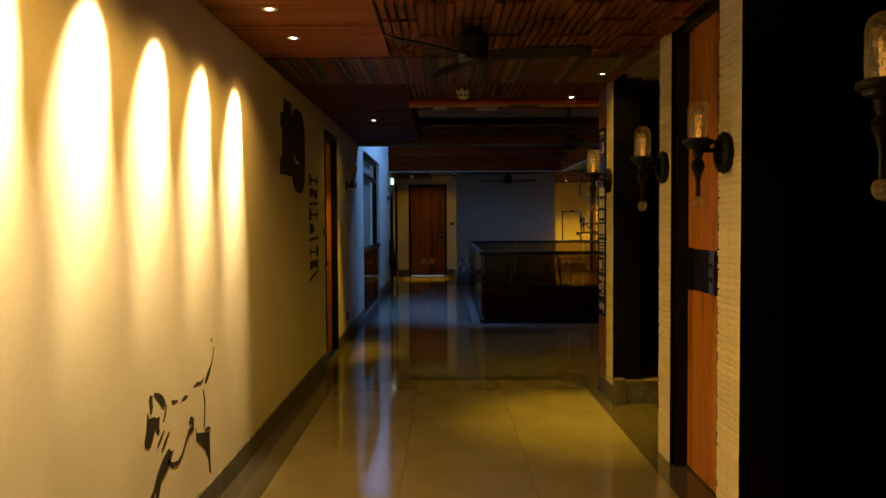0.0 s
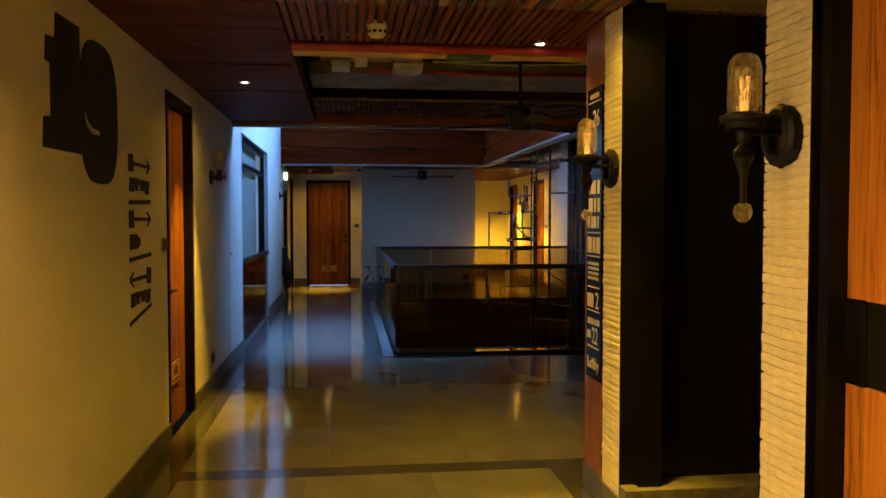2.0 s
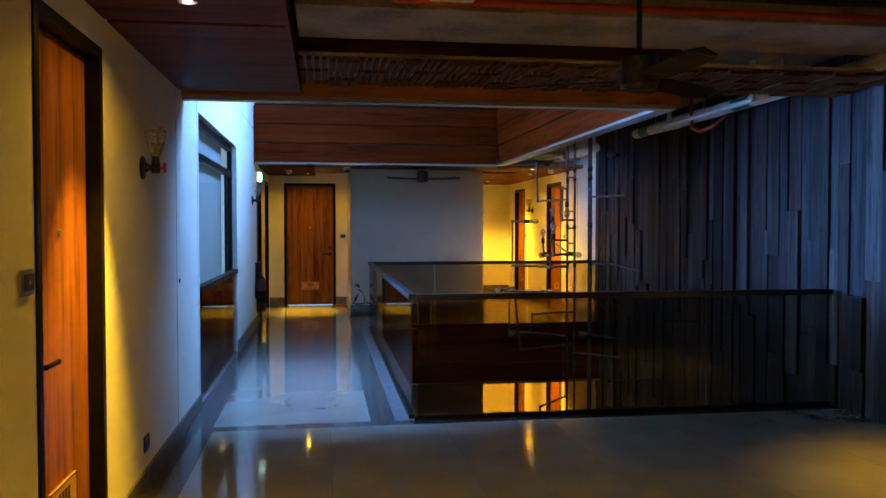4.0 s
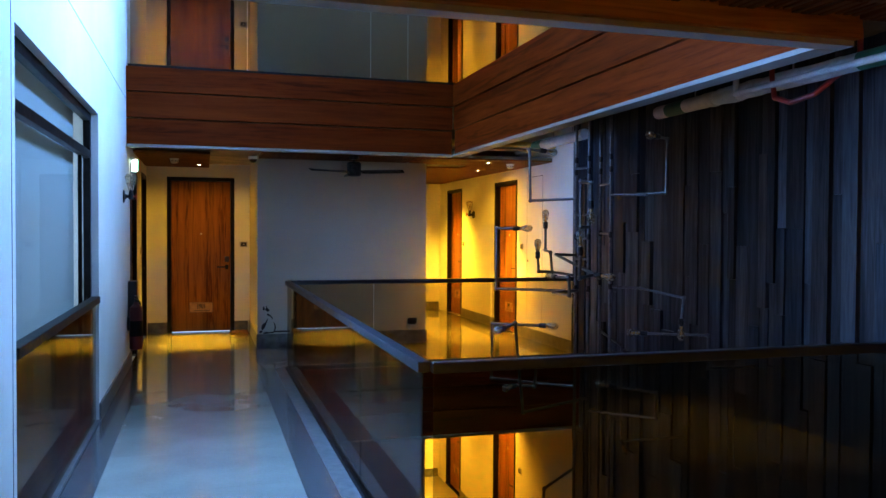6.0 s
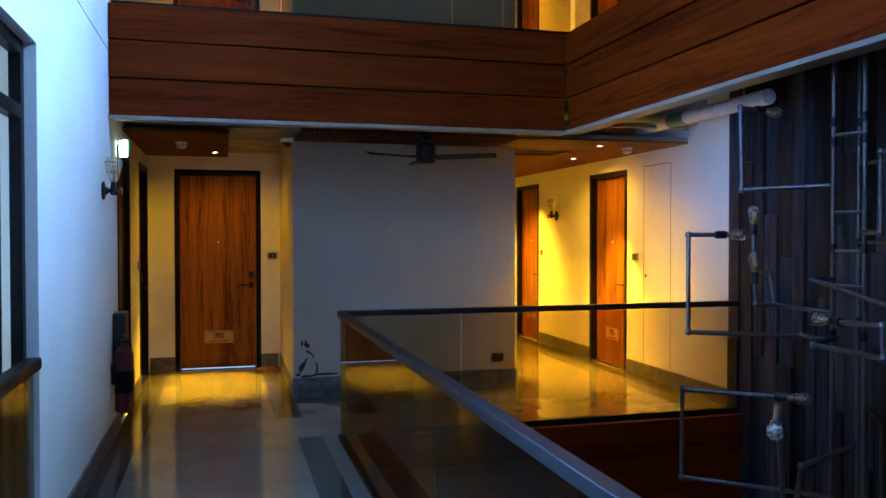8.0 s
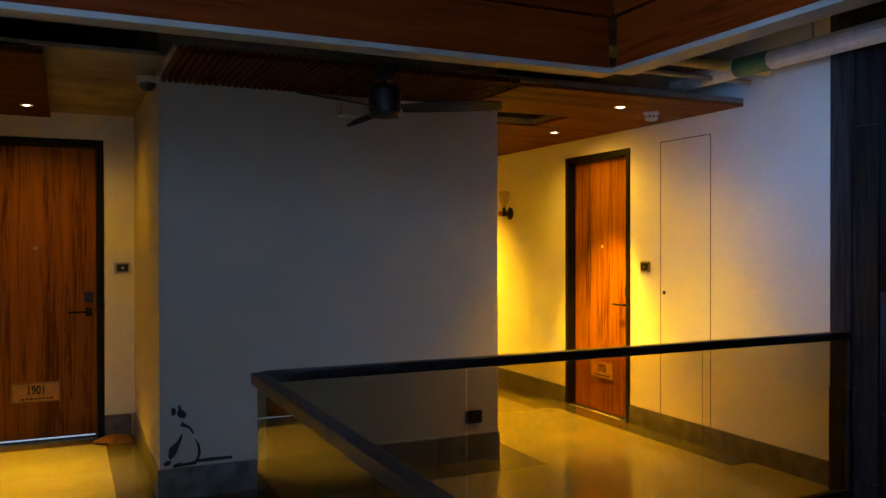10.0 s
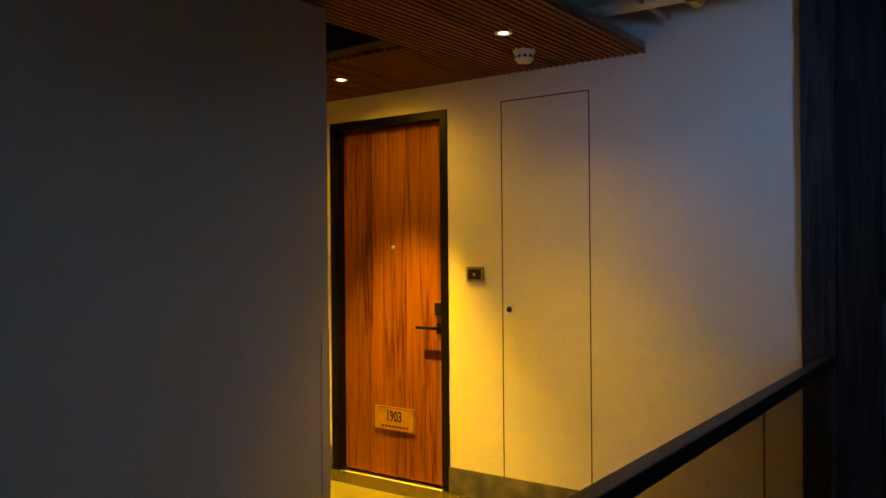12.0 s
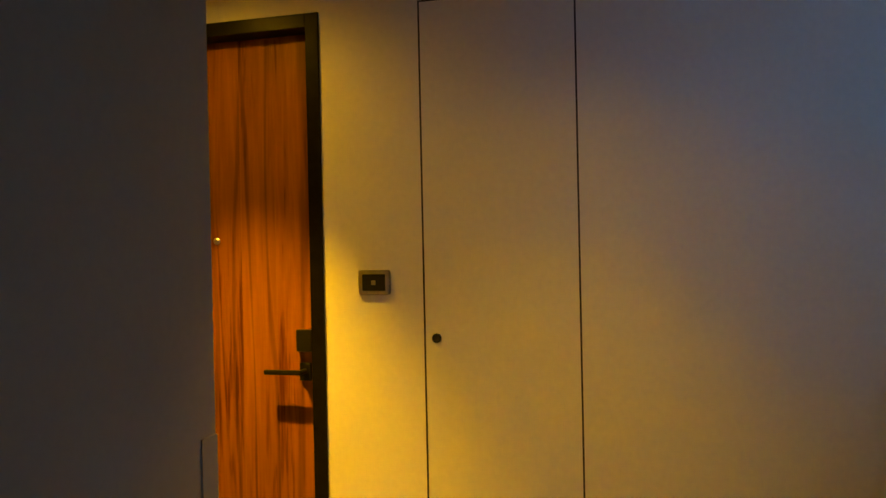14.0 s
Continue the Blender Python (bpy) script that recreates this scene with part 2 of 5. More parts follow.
DOORWOOD = wood("door_veneer", (0.085, 0.021, 0.003), (0.20, 0.066, 0.009), (0.29, 0.105, 0.015), 0.40, "z", per_object=0.10, spec=0.10, size=1.0, flames=0.46, fibres=0.25, fine=85, lines=0.34)
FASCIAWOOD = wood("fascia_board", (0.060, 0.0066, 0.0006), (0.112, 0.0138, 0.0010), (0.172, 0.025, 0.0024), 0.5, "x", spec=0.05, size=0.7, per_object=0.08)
# same boards along y, colour raised for the stronger light on the right side
FASCIAWOOD_Y_LIT = wood("fascia_board_side_lit", (0.085, 0.0095, 0.0009), (0.160, 0.020, 0.0015), (0.245, 0.037, 0.0034), 0.5, "y", spec=0.05, size=0.7, per_object=0.08)
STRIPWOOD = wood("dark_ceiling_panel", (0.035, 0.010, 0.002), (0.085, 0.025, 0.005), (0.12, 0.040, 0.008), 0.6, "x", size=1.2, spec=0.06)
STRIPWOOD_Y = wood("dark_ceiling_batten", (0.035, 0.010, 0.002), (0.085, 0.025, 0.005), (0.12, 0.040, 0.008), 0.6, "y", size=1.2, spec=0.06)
DUST = material("dusty_metal", (0.34, 0.25, 0.16), 0.75, spread=0.3, scale=7, bump=0.3)
FILAMENT = glow("warm_filament", (1.0, 0.52, 0.13), 2.6)
CEILWOOD = wood("ceiling_slat", (0.11, 0.032, 0.007), (0.26, 0.080, 0.015), (0.36, 0.13, 0.028), 0.45, "x", size=1.2)
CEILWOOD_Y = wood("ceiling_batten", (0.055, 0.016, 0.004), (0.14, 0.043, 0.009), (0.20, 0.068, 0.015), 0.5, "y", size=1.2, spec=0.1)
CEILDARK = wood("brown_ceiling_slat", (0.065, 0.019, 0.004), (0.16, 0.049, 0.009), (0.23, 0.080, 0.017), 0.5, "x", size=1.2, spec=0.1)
PLANK = wood("charred_plank", (0.0045, 0.0048, 0.0062), (0.0125, 0.013, 0.0165), (0.045, 0.046, 0.054), 0.5, "z", per_object=0.6)
PLANK_BROWN = wood("smoked_plank", (0.007, 0.005, 0.005), (0.020, 0.015, 0.0155), (0.062, 0.049, 0.049), 0.55, "z", per_object=0.5)
PLANK_PALE = wood("weathered_plank", (0.018, 0.018, 0.022), (0.050, 0.048, 0.054), (0.11, 0.105, 0.11), 0.6, "z", per_object=0.4)
LIFTWOOD = wood("lift_door_veneer", (0.20, 0.060, 0.008), (0.44, 0.16, 0.020), (0.56, 0.24, 0.035), 0.42, "z", size=1.6)
POSTWOOD = wood("panel_wood", (0.08, 0.026, 0.008), (0.24, 0.085, 0.022), (0.36, 0.15, 0.042), 0.4, "z")
RAILSTEEL = material("handrail_steel", (0.080, 0.080, 0.084), 0.42, metal=1.0, spread=0.05, scale=20, bump=0.0, spec=0.7)
RAILGLASS = tinted_glass("balustrade_glass", (0.67, 0.61, 0.50), 0.03, 0.0, 0.6)
UPPERGLASS = tinted_glass("upper_balustrade_glass", (0.67, 0.61, 0.50), 0.008, 0.0, 0.3)
WINDOWGLASS = tinted_glass("window_glass", (0.92, 0.95, 0.95), 0.010, 0.0, 0.12)
CLEAR = tinted_glass("clear_glass", (0.93, 0.90, 0.84), 0.06)
JAR = seeded_glass("seeded_glass", (0.96, 0.92, 0.84), 0.20)
LAMPIRON = material("lamp_iron", (0.008, 0.007, 0.0065), 0.5, spread=0.4, scale=30, bump=0.2, spec=0.15)
AMBER = seeded_glass("amber_bulb_glass", (0.96, 0.80, 0.46), 0.30)
BULB = seeded_glass("bulb_glass", (0.88, 0.84, 0.76), 0.22)
DARKRED = material("dull_red_paint", (0.10, 0.010, 0.008), 0.4, spread=0.2)
CLOTH = material("brown_cloth", (0.16, 0.06, 0.02), 0.9, spread=0.3, scale=20, bump=0.4)
BLIND = blind_cloth("blind_cloth")
LENS = glow("lamp_lens", (1.0, 0.86, 0.62), 40.0)
EXIT = glow("exit_lens", (0.75, 1.0, 0.9), 9.0)
EXITGREEN = glow("exit_green", (0.05, 0.8, 0.40), 4.0)
GAP = glow("daylight_gap", (0.45, 0.65, 1.0), 1.2)


def stripes(name, colours):
    m = bpy.data.materials.new(name)
    m.use_nodes = True
    n, l = m.node_tree.nodes, m.node_tree.links
    b = n["Principled BSDF"]
    b.inputs["Roughness"].default_value = 0.5
    g, r = n.new("ShaderNodeNewGeometry"), n.new("ShaderNodeValToRGB")
    r.color_ramp.interpolation = "CONSTANT"
    e = r.color_ramp.elements
    for i, c in enumerate(colours):
        x = e[i] if i < 2 else e.new(i / len(colours))
        x.position, x.color = i / len(colours), (*[v * 0.7 for v in c], 1)
    l.new(g.outputs["Random Per Island"], r.inputs[0])
    l.new(r.outputs[0], b.inputs["Base Color"])
    return m


STRIPES = stripes("painted_slats", [(0.30, 0.10, 0.03), (0.12, 0.04, 0.016), (0.36, 0.05, 0.025), (0.10, 0.14, 0.05), (0.42, 0.22, 0.05),
                                    (0.05, 0.035, 0.03), (0.22, 0.06, 0.09), (0.30, 0.26, 0.09), (0.16, 0.055, 0.02), (0.07, 0.05, 0.09)])

# ---------- mesh helpers ----------
def mesh_of(name, bm, mat=None, smooth=False):
    me = bpy.data.meshes.new(name)
    bm.to_mesh(me)
    bm.free()
    if mat:
        me.materials.append(mat)
    if smooth:
        for p in me.polygons:
            p.use_smooth = True
    return me


def part(name, bm, mat, parent=None, label="", smooth=False):
    ob = new(name, mesh_of(name, bm, mat, smooth))
    if parent:
        ob.parent = parent
    if label:
        ob["label"] = label
    return ob


def thing(name, label, category, group="", m=None):
    ob = tagged(new(name), label, category, group)
    ob.empty_display_size = 0.1
    if m:
        ob.matrix_world = m
    return ob


def add_box(bm, x0, x1, y0, y1, z0, z1, bevel=0.0):
    g = bmesh.ops.create_cube(bm, size=1, matrix=Matrix.Translation(((x0 + x1) / 2, (y0 + y1) / 2, (z0 + z1) / 2)) @ Matrix.Diagonal((abs(x1 - x0), abs(y1 - y0), abs(z1 - z0), 1)))
    if bevel:
        ed = list({e for v in g["verts"] for e in v.link_edges})
        bmesh.ops.bevel(bm, geom=ed, offset=bevel, segments=2, affect="EDGES", profile=0.6)
    return bm


def box(x0, x1, y0, y1, z0, z1, bevel=0.0):
    return add_box(bmesh.new(), x0, x1, y0, y1, z0, z1, bevel)


def boxes(rows, bevel=0.0):
    bm = bmesh.new()
    for r in rows:
        add_box(bm, *r, bevel)
    return bm


def box_mesh(name, rows, mat):
    """Many plain boxes as one mesh."""
    v, f = [], []
    for x0, x1, y0, y1, z0, z1 in rows:
        k = len(v)
        v += [(x0, y0, z0), (x1, y0, z0), (x1, y1, z0), (x0, y1, z0), (x0, y0, z1), (x1, y0, z1), (x1, y1, z1), (x0, y1, z1)]
        f += [(k, k + 3, k + 2, k + 1), (k + 4, k + 5, k + 6, k + 7), (k, k + 1, k + 5, k + 4), (k + 1, k + 2, k + 6, k + 5), (k + 2, k + 3, k + 7, k + 6), (k + 3, k, k + 4, k + 7)]
    me = bpy.data.meshes.new(name)
    me.from_pydata(v, [], f)
    me.materials.append(mat)
    return me


def lathe(profile, steps=24, m=Matrix(), cap=True):
    """A turned shape: (radius, height) from bottom to top, round the z axis, then moved by m."""
    bm = bmesh.new()
    rings = []
    for r, z in profile:
        rings.append([bm.verts.new(m @ Vector((max(r, 1e-4) * math.cos(2 * math.pi * i / steps), max(r, 1e-4) * math.sin(2 * math.pi * i / steps), z))) for i in range(steps)])
    for a, b in zip(rings, rings[1:]):
        for i in range(steps):
            bm.faces.new((a[i], a[(i + 1) % steps], b[(i + 1) % steps], b[i]))
    if cap:
        bm.faces.new(rings[0][::-1])
        bm.faces.new(rings[-1])
    bmesh.ops.recalc_face_normals(bm, faces=bm.faces[:])
    return bm


def along(a, b):
    """A pose at a whose z axis points to b."""
    a, b = Vector(a), Vector(b)
    return Matrix.Translation(a) @ (b - a).to_track_quat("Z", "Y").to_matrix().to_4x4()


def tube(a, b, r, steps=12):
    return lathe([(r, 0), (r, (Vector(b) - Vector(a)).length)], steps, along(a, b))


def merge(bms):
    out = bmesh.new()
    for b in bms:
        me = bpy.data.meshes.new("tmp")
        b.to_mesh(me)
        b.free()
        out.from_mesh(me)
        bpy.data.meshes.remove(me)
    return out


def ribbon(points, widths, thick, m):
    """A brush stroke: a flat band along points (u, v), of varying width, thick along its normal."""
    bm = bmesh.new()
    pts = [Vector(p) for p in points]
    rows = []
    for i, p in enumerate(pts):
        d = (pts[min(i + 1, len(pts) - 1)] - pts[max(i - 1, 0)]).normalized()
        nrm = Vector((-d.y, d.x)) * widths[i] / 2
        rows.append([bm.verts.new(m @ Vector((q.x, q.y, h))) for q, h in ((p + nrm, 0), (p - nrm, 0), (p - nrm, thick), (p + nrm, thick))])
    for a, b in zip(rows, rows[1:]):
        for i in range(4):
            bm.faces.new((a[i], a[(i + 1) % 4], b[(i + 1) % 4], b[i]))
    bm.faces.new(rows[0][::-1])
    bm.faces.new(rows[-1])
    bmesh.ops.recalc_face_normals(bm, faces=bm.faces[:])
    return bm


def lettering(text, size, depth, m, squeeze=1.0, bold=0.0):
    """Raised letters in the built-in font, centred, in the plane of m."""
    cu = bpy.data.curves.new("letters", "FONT")
    cu.body, cu.size, cu.extrude, cu.align_x, cu.align_y = text, size, depth, "CENTER", "CENTER"
    cu.resolution_u = 3
    cu.offset = bold
    ob = new("letters", cu)
    me = bpy.data.meshes.new_from_object(ob.evaluated_get(bpy.context.evaluated_depsgraph_get()))
    bpy.data.objects.remove(ob)
    bm = bmesh.new()
    bm.from_mesh(me)
    bpy.data.meshes.remove(me)
    bmesh.ops.transform(bm, matrix=m @ Matrix.Diagonal((squeeze, 1, 1, 1)), verts=bm.verts[:])
    return bm


def structure(name, bm, mat, label, category):
    return tagged(part(name, bm, mat), label, category, kind="structure")


# on the left wall: u along +y, v up, out of the wall along +x; on the far wall: u along +x, out along -y
LEFT = Matrix(((0, 0, 1, LX), (1, 0, 0, 0), (0, 1, 0, 0), (0, 0, 0, 1)))


def facing(x, y, z, turn):
    """turn 0: a thing made to face -y; 90: faces +x; -90: faces -x."""
    return pose(x, y, z, 0, 0, turn)


# ---------- the large structure ----------
T = 0.2
DL, D4, D3, D2 = (7.72, 8.575), (18.60, 19.45), (18.262, 19.177), (20.80, 21.665)
END, BACK1, BLOCK = 22.15, 19.577, 17.802      # faces of the far walls
WIN = (11.38, 14.196)
TOP = 8.8

structure("wall_left_near", boxes([(LX - T, LX, -2.2, DL[0], 0, 2.9), (LX - T, LX, DL[0], DL[1], 2.215, 2.9), (LX - T, LX, DL[1], 10.4, 0, 2.9)]), PLASTER,
          "warm white textured plaster corridor wall with stencilled signs", "wall")
structure("wall_left_atrium", boxes([(LX - T, LX, 10.4, WIN[0], 0, TOP), (LX - T, LX, WIN[0], WIN[1], 2.33, TOP), (LX - T, LX, WIN[1], 16.95, 0, TOP),
                                     (LX - T, LX, 10.4, BACK1, -RISE, -0.3), (LX - T, LX, 16.95, 17.75, 2.18, TOP), (LX - T, LX, 17.75, D4[0], 0, TOP), (LX - T, LX, D4[0], D4[1], 2.2, TOP), (LX - T, LX, D4[1], BACK1 + T, 0, TOP)]),
          PLASTER, "tall white painted wall beside the atrium, lit by daylight", "wall")
structure("wall_back", box(LX - T, 3.2, -2.4, -2.2, 0, 2.9), PLASTER, "plain plaster wall closing the corridor", "wall")


def storey(k):
    """The far side of the atrium on one floor: two recessed doors, the grey block between and the corridor on its right."""
    z, h = k * RISE, RISE - 0.02
    tag = ("lower", "main", "upper")[k + 1]
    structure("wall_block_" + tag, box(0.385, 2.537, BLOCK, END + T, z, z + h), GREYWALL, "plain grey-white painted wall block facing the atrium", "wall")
    structure("wall_door_recess_" + tag, boxes([(LX, -0.745, BACK1, BACK1 + T, z, z + h), (-0.745, 0.172, BACK1, BACK1 + T, z + 2.21, z + h), (0.172, 0.385, BACK1, BACK1 + T, z, z + h)]), PLASTER,
              "warm white plaster wall round a guest-room door", "wall")
    structure("wall_right_" + tag, boxes([(WX, WX + T, 16.37, D3[0], z, z + h), (WX, WX + T, D3[0], D3[1], z + 2.2, z + h), (WX, WX + T, D3[1], D2[0], z, z + h),
                                          (WX, WX + T, D2[0], D2[1], z + 2.2, z + h), (WX, WX + T, D2[1], END, z, z + h)]), PLASTER,
              "white plaster corridor wall with guest-room doors", "wall")
    structure("wall_end_" + tag, box(2.537, WX + T, END, END + T, z, z + h), PLASTER, "warm white plaster wall at the corridor's end", "wall")
    structure("baseboard_" + tag, boxes([(0.373, 2.549, BLOCK - 0.012, BLOCK, z, z + 0.177), (WX - 0.012, WX, 16.375, D3[0], z, z + 0.15), (WX - 0.012, WX, D3[1], D2[0], z, z + 0.15),
                                         (2.56, WX - 0.02, END - 0.012, END, z, z + 0.15), (LX + 0.012, -0.745, BACK1 - 0.012, BACK1, z, z + 0.16), (0.172, 0.361, BACK1 - 0.012, BACK1, z, z + 0.16),
                                         (0.373, 0.385, BLOCK, BACK1 - 0.013, z, z + 0.17), (2.537, 2.549, BLOCK, END - 0.013, z, z + 0.16)], 0.002), SKIRT,
              "dark grey granite skirting", "baseboard")
    if k:
        structure("floor_" + tag, boxes([(LX, WX, RAIL + 0.05 if k < 0 else FAR + 0.125, END, z - 0.25 if k < 0 else z - 0.05, z)]), STONE, "polished pale stone floor of the next storey", "floor")


for k in (-1, 0, 1):
    storey(k)

# upper shaft, closed round the rooflight
structure("wall_shaft", boxes([(LX, 4.4, NEAR - 0.1, NEAR, RISE + 0.02, TOP), (WX + 0.2, WX + 0.4, NEAR, END, RISE, TOP), (LX, WX + 0.2, END + T, END + 0.4, RISE, TOP), (2.45, WX + 0.2, 16.6, END, 6.3, TOP), (LX, 2.45, 16.6, END, 6.3, TOP)]),
          PLASTER, "white painted walls of the upper atrium", "wall")
structure("ceiling_roof", boxes([(LX - T, 4.4, 10.4, 10.75, TOP, TOP + 0.2), (LX - T, 4.4, 16.5, END + 0.4, TOP, TOP + 0.2), (2.5, 4.4, 10.75, 16.5, TOP, TOP + 0.2), (LX - T, -0.95, 10.75, 16.5, TOP, TOP + 0.2)]),
          TRIM, "roof slab round the rooflight", "ceiling")
structure("floor_void_bottom", box(LX - T, 4.4, 6.0, RAIL + 0.05, -RISE - 0.25, -RISE - 0.02), GRANITE, "dark stone floor of the lobby below", "floor")

# slabs over the near lobby and round the void
structure("slab_near", boxes([(LX, 4.2, -2.2, NEAR - 0.14, 2.9, 3.1)]), CONCRETE, "raw concrete slab above the open ceiling", "ceiling")
structure("slab_right", boxes([(2.62, 4.05, NEAR - 0.14, FAR + 0.1, 2.78, 3.1)]), CONCRETE, "raw concrete slab beside the void", "ceiling")
structure("slab_far", boxes([(LX, 4.0, FAR + 0.13, END, 2.9, 3.1)]), CONCRETE, "raw concrete slab above the slatted ceiling", "ceiling")
structure("floor_slab", boxes([(LX, 4.2, -2.2, NEAR, -0.32, -0.012), (LX, 0.64, NEAR, RAIL - 0.06, -0.32, -0.012), (LX, WX, RAIL - 0.04, END, -0.32, -0.012)]), GRANITE, "dark stone floor edge and joints", "floor")
structure("wall_lower_near", box(LX, 4.05, NEAR - 0.3, NEAR - 0.1, -RISE, -0.33), PLASTER, "plain wall of the storey below", "wall")

# right side of the near corridor: dark alcoves behind the stone piers
# unseen closing wall, given timber so the near balustrade glass reflects brown
structure("wall_lobby_timber", box(1.50, 4.05, 6.40, 6.62, 0, 2.9), POSTWOOD, "unseen orange-brown closing wall added for the glass reflection", "wall")
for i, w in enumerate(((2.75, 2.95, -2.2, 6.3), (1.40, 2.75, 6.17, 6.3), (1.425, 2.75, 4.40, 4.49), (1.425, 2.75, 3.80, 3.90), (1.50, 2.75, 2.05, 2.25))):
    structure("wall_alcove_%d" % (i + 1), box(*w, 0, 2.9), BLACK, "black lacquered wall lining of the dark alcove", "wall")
structure("baseboard_alcove", boxes([(1.38, 2.74, 5.99, 6.17, 0, 0.17), (1.345, 1.42, 5.945, 6.165, 0, 0.185)], 0.003), SKIRT, "grey granite plinth in the dark alcove", "baseboard")
structure("baseboard_left", boxes([(LX, LX + 0.014, -2.2, DL[0], 0, 0.115), (LX, LX + 0.014, DL[1], WIN[0], 0, 0.115), (LX, LX + 0.014, WIN[1], 16.95, 0, 0.14), (LX, LX + 0.014, 17.75, D4[0], 0, 0.14)], 0.002), SKIRT,
          "dark grey granite skirting", "baseboard")

# fascias round the void: lapped boards over a pale trim
def fascia(name, rows, trim, zs, mats):
    ob = tagged(new(name), "reddish brown lapped timber boards round the atrium edge", "fascia", kind="structure")
    for i, (x0, x1, y0, y1) in enumerate(rows):
        z0, z1 = zs[i]
        part("board", box(x0, x1, y0, y1, z0, z1, 0.004), mats, ob)
    part("trim", boxes([trim], 0.003), TRIM, ob, "thin pale metal edge trim")
    return ob


for z, n in ((0, "fascia_far"), (RISE, "fascia_far_upper")):
    zs = [(z + 2.345, z + 2.612), (z + 2.620, z + 2.882), (z + 2.890, z + 3.14)]
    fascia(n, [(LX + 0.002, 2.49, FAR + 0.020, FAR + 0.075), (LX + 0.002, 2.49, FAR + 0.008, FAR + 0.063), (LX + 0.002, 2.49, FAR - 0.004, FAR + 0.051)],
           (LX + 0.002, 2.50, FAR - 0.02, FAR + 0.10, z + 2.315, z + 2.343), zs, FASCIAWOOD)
for z, n in ((0, "fascia_right"), (RISE, "fascia_right_upper")):
    zs = [(z + 2.345, z + 2.612), (z + 2.620, z + 2.882), (z + 2.890, z + 3.14)]
    fascia(n, [(2.510, 2.565, NEAR, FAR - 0.01), (2.498, 2.553, NEAR, FAR - 0.01), (2.486, 2.541, NEAR, FAR - 0.01)], (2.47, 2.60, NEAR + 0.003, FAR - 0.022, z + 2.315, z + 2.343), zs, FASCIAWOOD_Y_LIT)
for n, rows, trim in (("fascia_lower_far", [(0.64, WX, RAIL - 0.09 + 0.012 * i, RAIL - 0.04 + 0.012 * i) for i in (2, 1, 0)], (0.64, WX, RAIL - 0.10, RAIL - 0.02, -0.835, -0.807)),
                      ("fascia_lower_near", [(0.64, WX, NEAR - 0.02 - 0.012 * i, NEAR + 0.03 - 0.012 * i) for i in (2, 1, 0)], (0.64, WX, NEAR - 0.05, NEAR + 0.03, -0.835, -0.807))):
    fascia(n, rows, trim, [(-0.805, -0.538), (-0.530, -0.268), (-0.260, -0.014)], FASCIAWOOD)
ob = tagged(new("fascia_near"), "orange brown timber downstand at the near atrium edge", "fascia", kind="structure")
part("board", box(LX + 0.002, 2.62, NEAR - 0.13, NEAR - 0.08, 2.345, 2.9, 0.004), CEILWOOD, ob)
part("board", box(LX + 0.002, 2.485, NEAR - 0.07, NEAR - 0.02, 2.345, 3.12, 0.004), FASCIAWOOD, ob)
part("trim", box(LX + 0.002, 2.60, NEAR - 0.10, NEAR, 2.315, 2.343, 0.003), TRIM, ob, "thin pale metal edge trim")

# ---------- ceilings ----------
def slats_x(x0, x1, y0, y1, z, pitch=0.028, width=0.019, deep=0.022):
    """Battens that run along x."""
    n = int((y1 - y0) / pitch)
    return [(x0, x1, y0 + i * pitch, y0 + i * pitch + width, z, z + deep) for i in range(n)]


def slats_y(x0, x1, y0, y1, z, pitch=0.03, width=0.019, deep=0.022, vary=0.0):
    n = int((x1 - x0) / pitch)
    return [(x0 + i * pitch, x0 + i * pitch + width * (1 + vary * random.uniform(-0.5, 0.4)), y0, y1, z - vary * random.uniform(0, 0.006), z + deep) for i in range(n)]


def checker(x0, x1, y0, y1, z, cell=0.34):
    """Panels of battens in rows that step back and forth."""
    rows = []
    y, j = y0, 0
    while y < y1 - 0.02:
        ye = min(y + cell, y1)
        n = int((x1 - x0) / 0.046)
        for i in range(n):
            a = x0 + i * 0.046
            if (i // 4 + j) % 2:
                rows.append((a, a + 0.034, y, ye - 0.012, z, z + 0.02))
            else:
                rows.append((a, a + 0.024, y, ye - 0.012, z + 0.012, z + 0.034))
        y, j = ye, j + 1
    return rows


def ceiling(name, rows, mat, label):
    ob = new(name, box_mesh(name, rows, mat))
    return tagged(ob, label, "ceiling", kind="structure")


ceiling("ceiling_wood_near", slats_x(LX, -0.22, -2.2, 5.15, CEIL, 0.024, 0.020, 0.018) + [(LX, -0.22, -2.2, 5.16, CEIL + 0.018, CEIL + 0.04)], CEILWOOD, "orange brown fine-grooved timber ceiling panel")
ceiling("ceiling_batten_near", checker(-0.20, RX + 0.02, -2.2, 5.15, CEIL), CEILWOOD_Y, "brown staggered timber batten ceiling")
ceiling("ceiling_painted_slats", slats_y(LX, RX + 0.02, 5.18, 6.12, CEIL, 0.021, 0.017, 0.02, 0.5), STRIPES, "multicoloured painted slat ceiling band")
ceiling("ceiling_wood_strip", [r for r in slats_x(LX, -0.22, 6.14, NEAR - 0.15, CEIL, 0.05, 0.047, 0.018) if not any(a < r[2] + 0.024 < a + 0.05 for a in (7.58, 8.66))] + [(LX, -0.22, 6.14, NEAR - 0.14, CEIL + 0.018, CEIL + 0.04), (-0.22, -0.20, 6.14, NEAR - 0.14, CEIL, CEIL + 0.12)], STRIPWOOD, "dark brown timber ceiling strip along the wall")
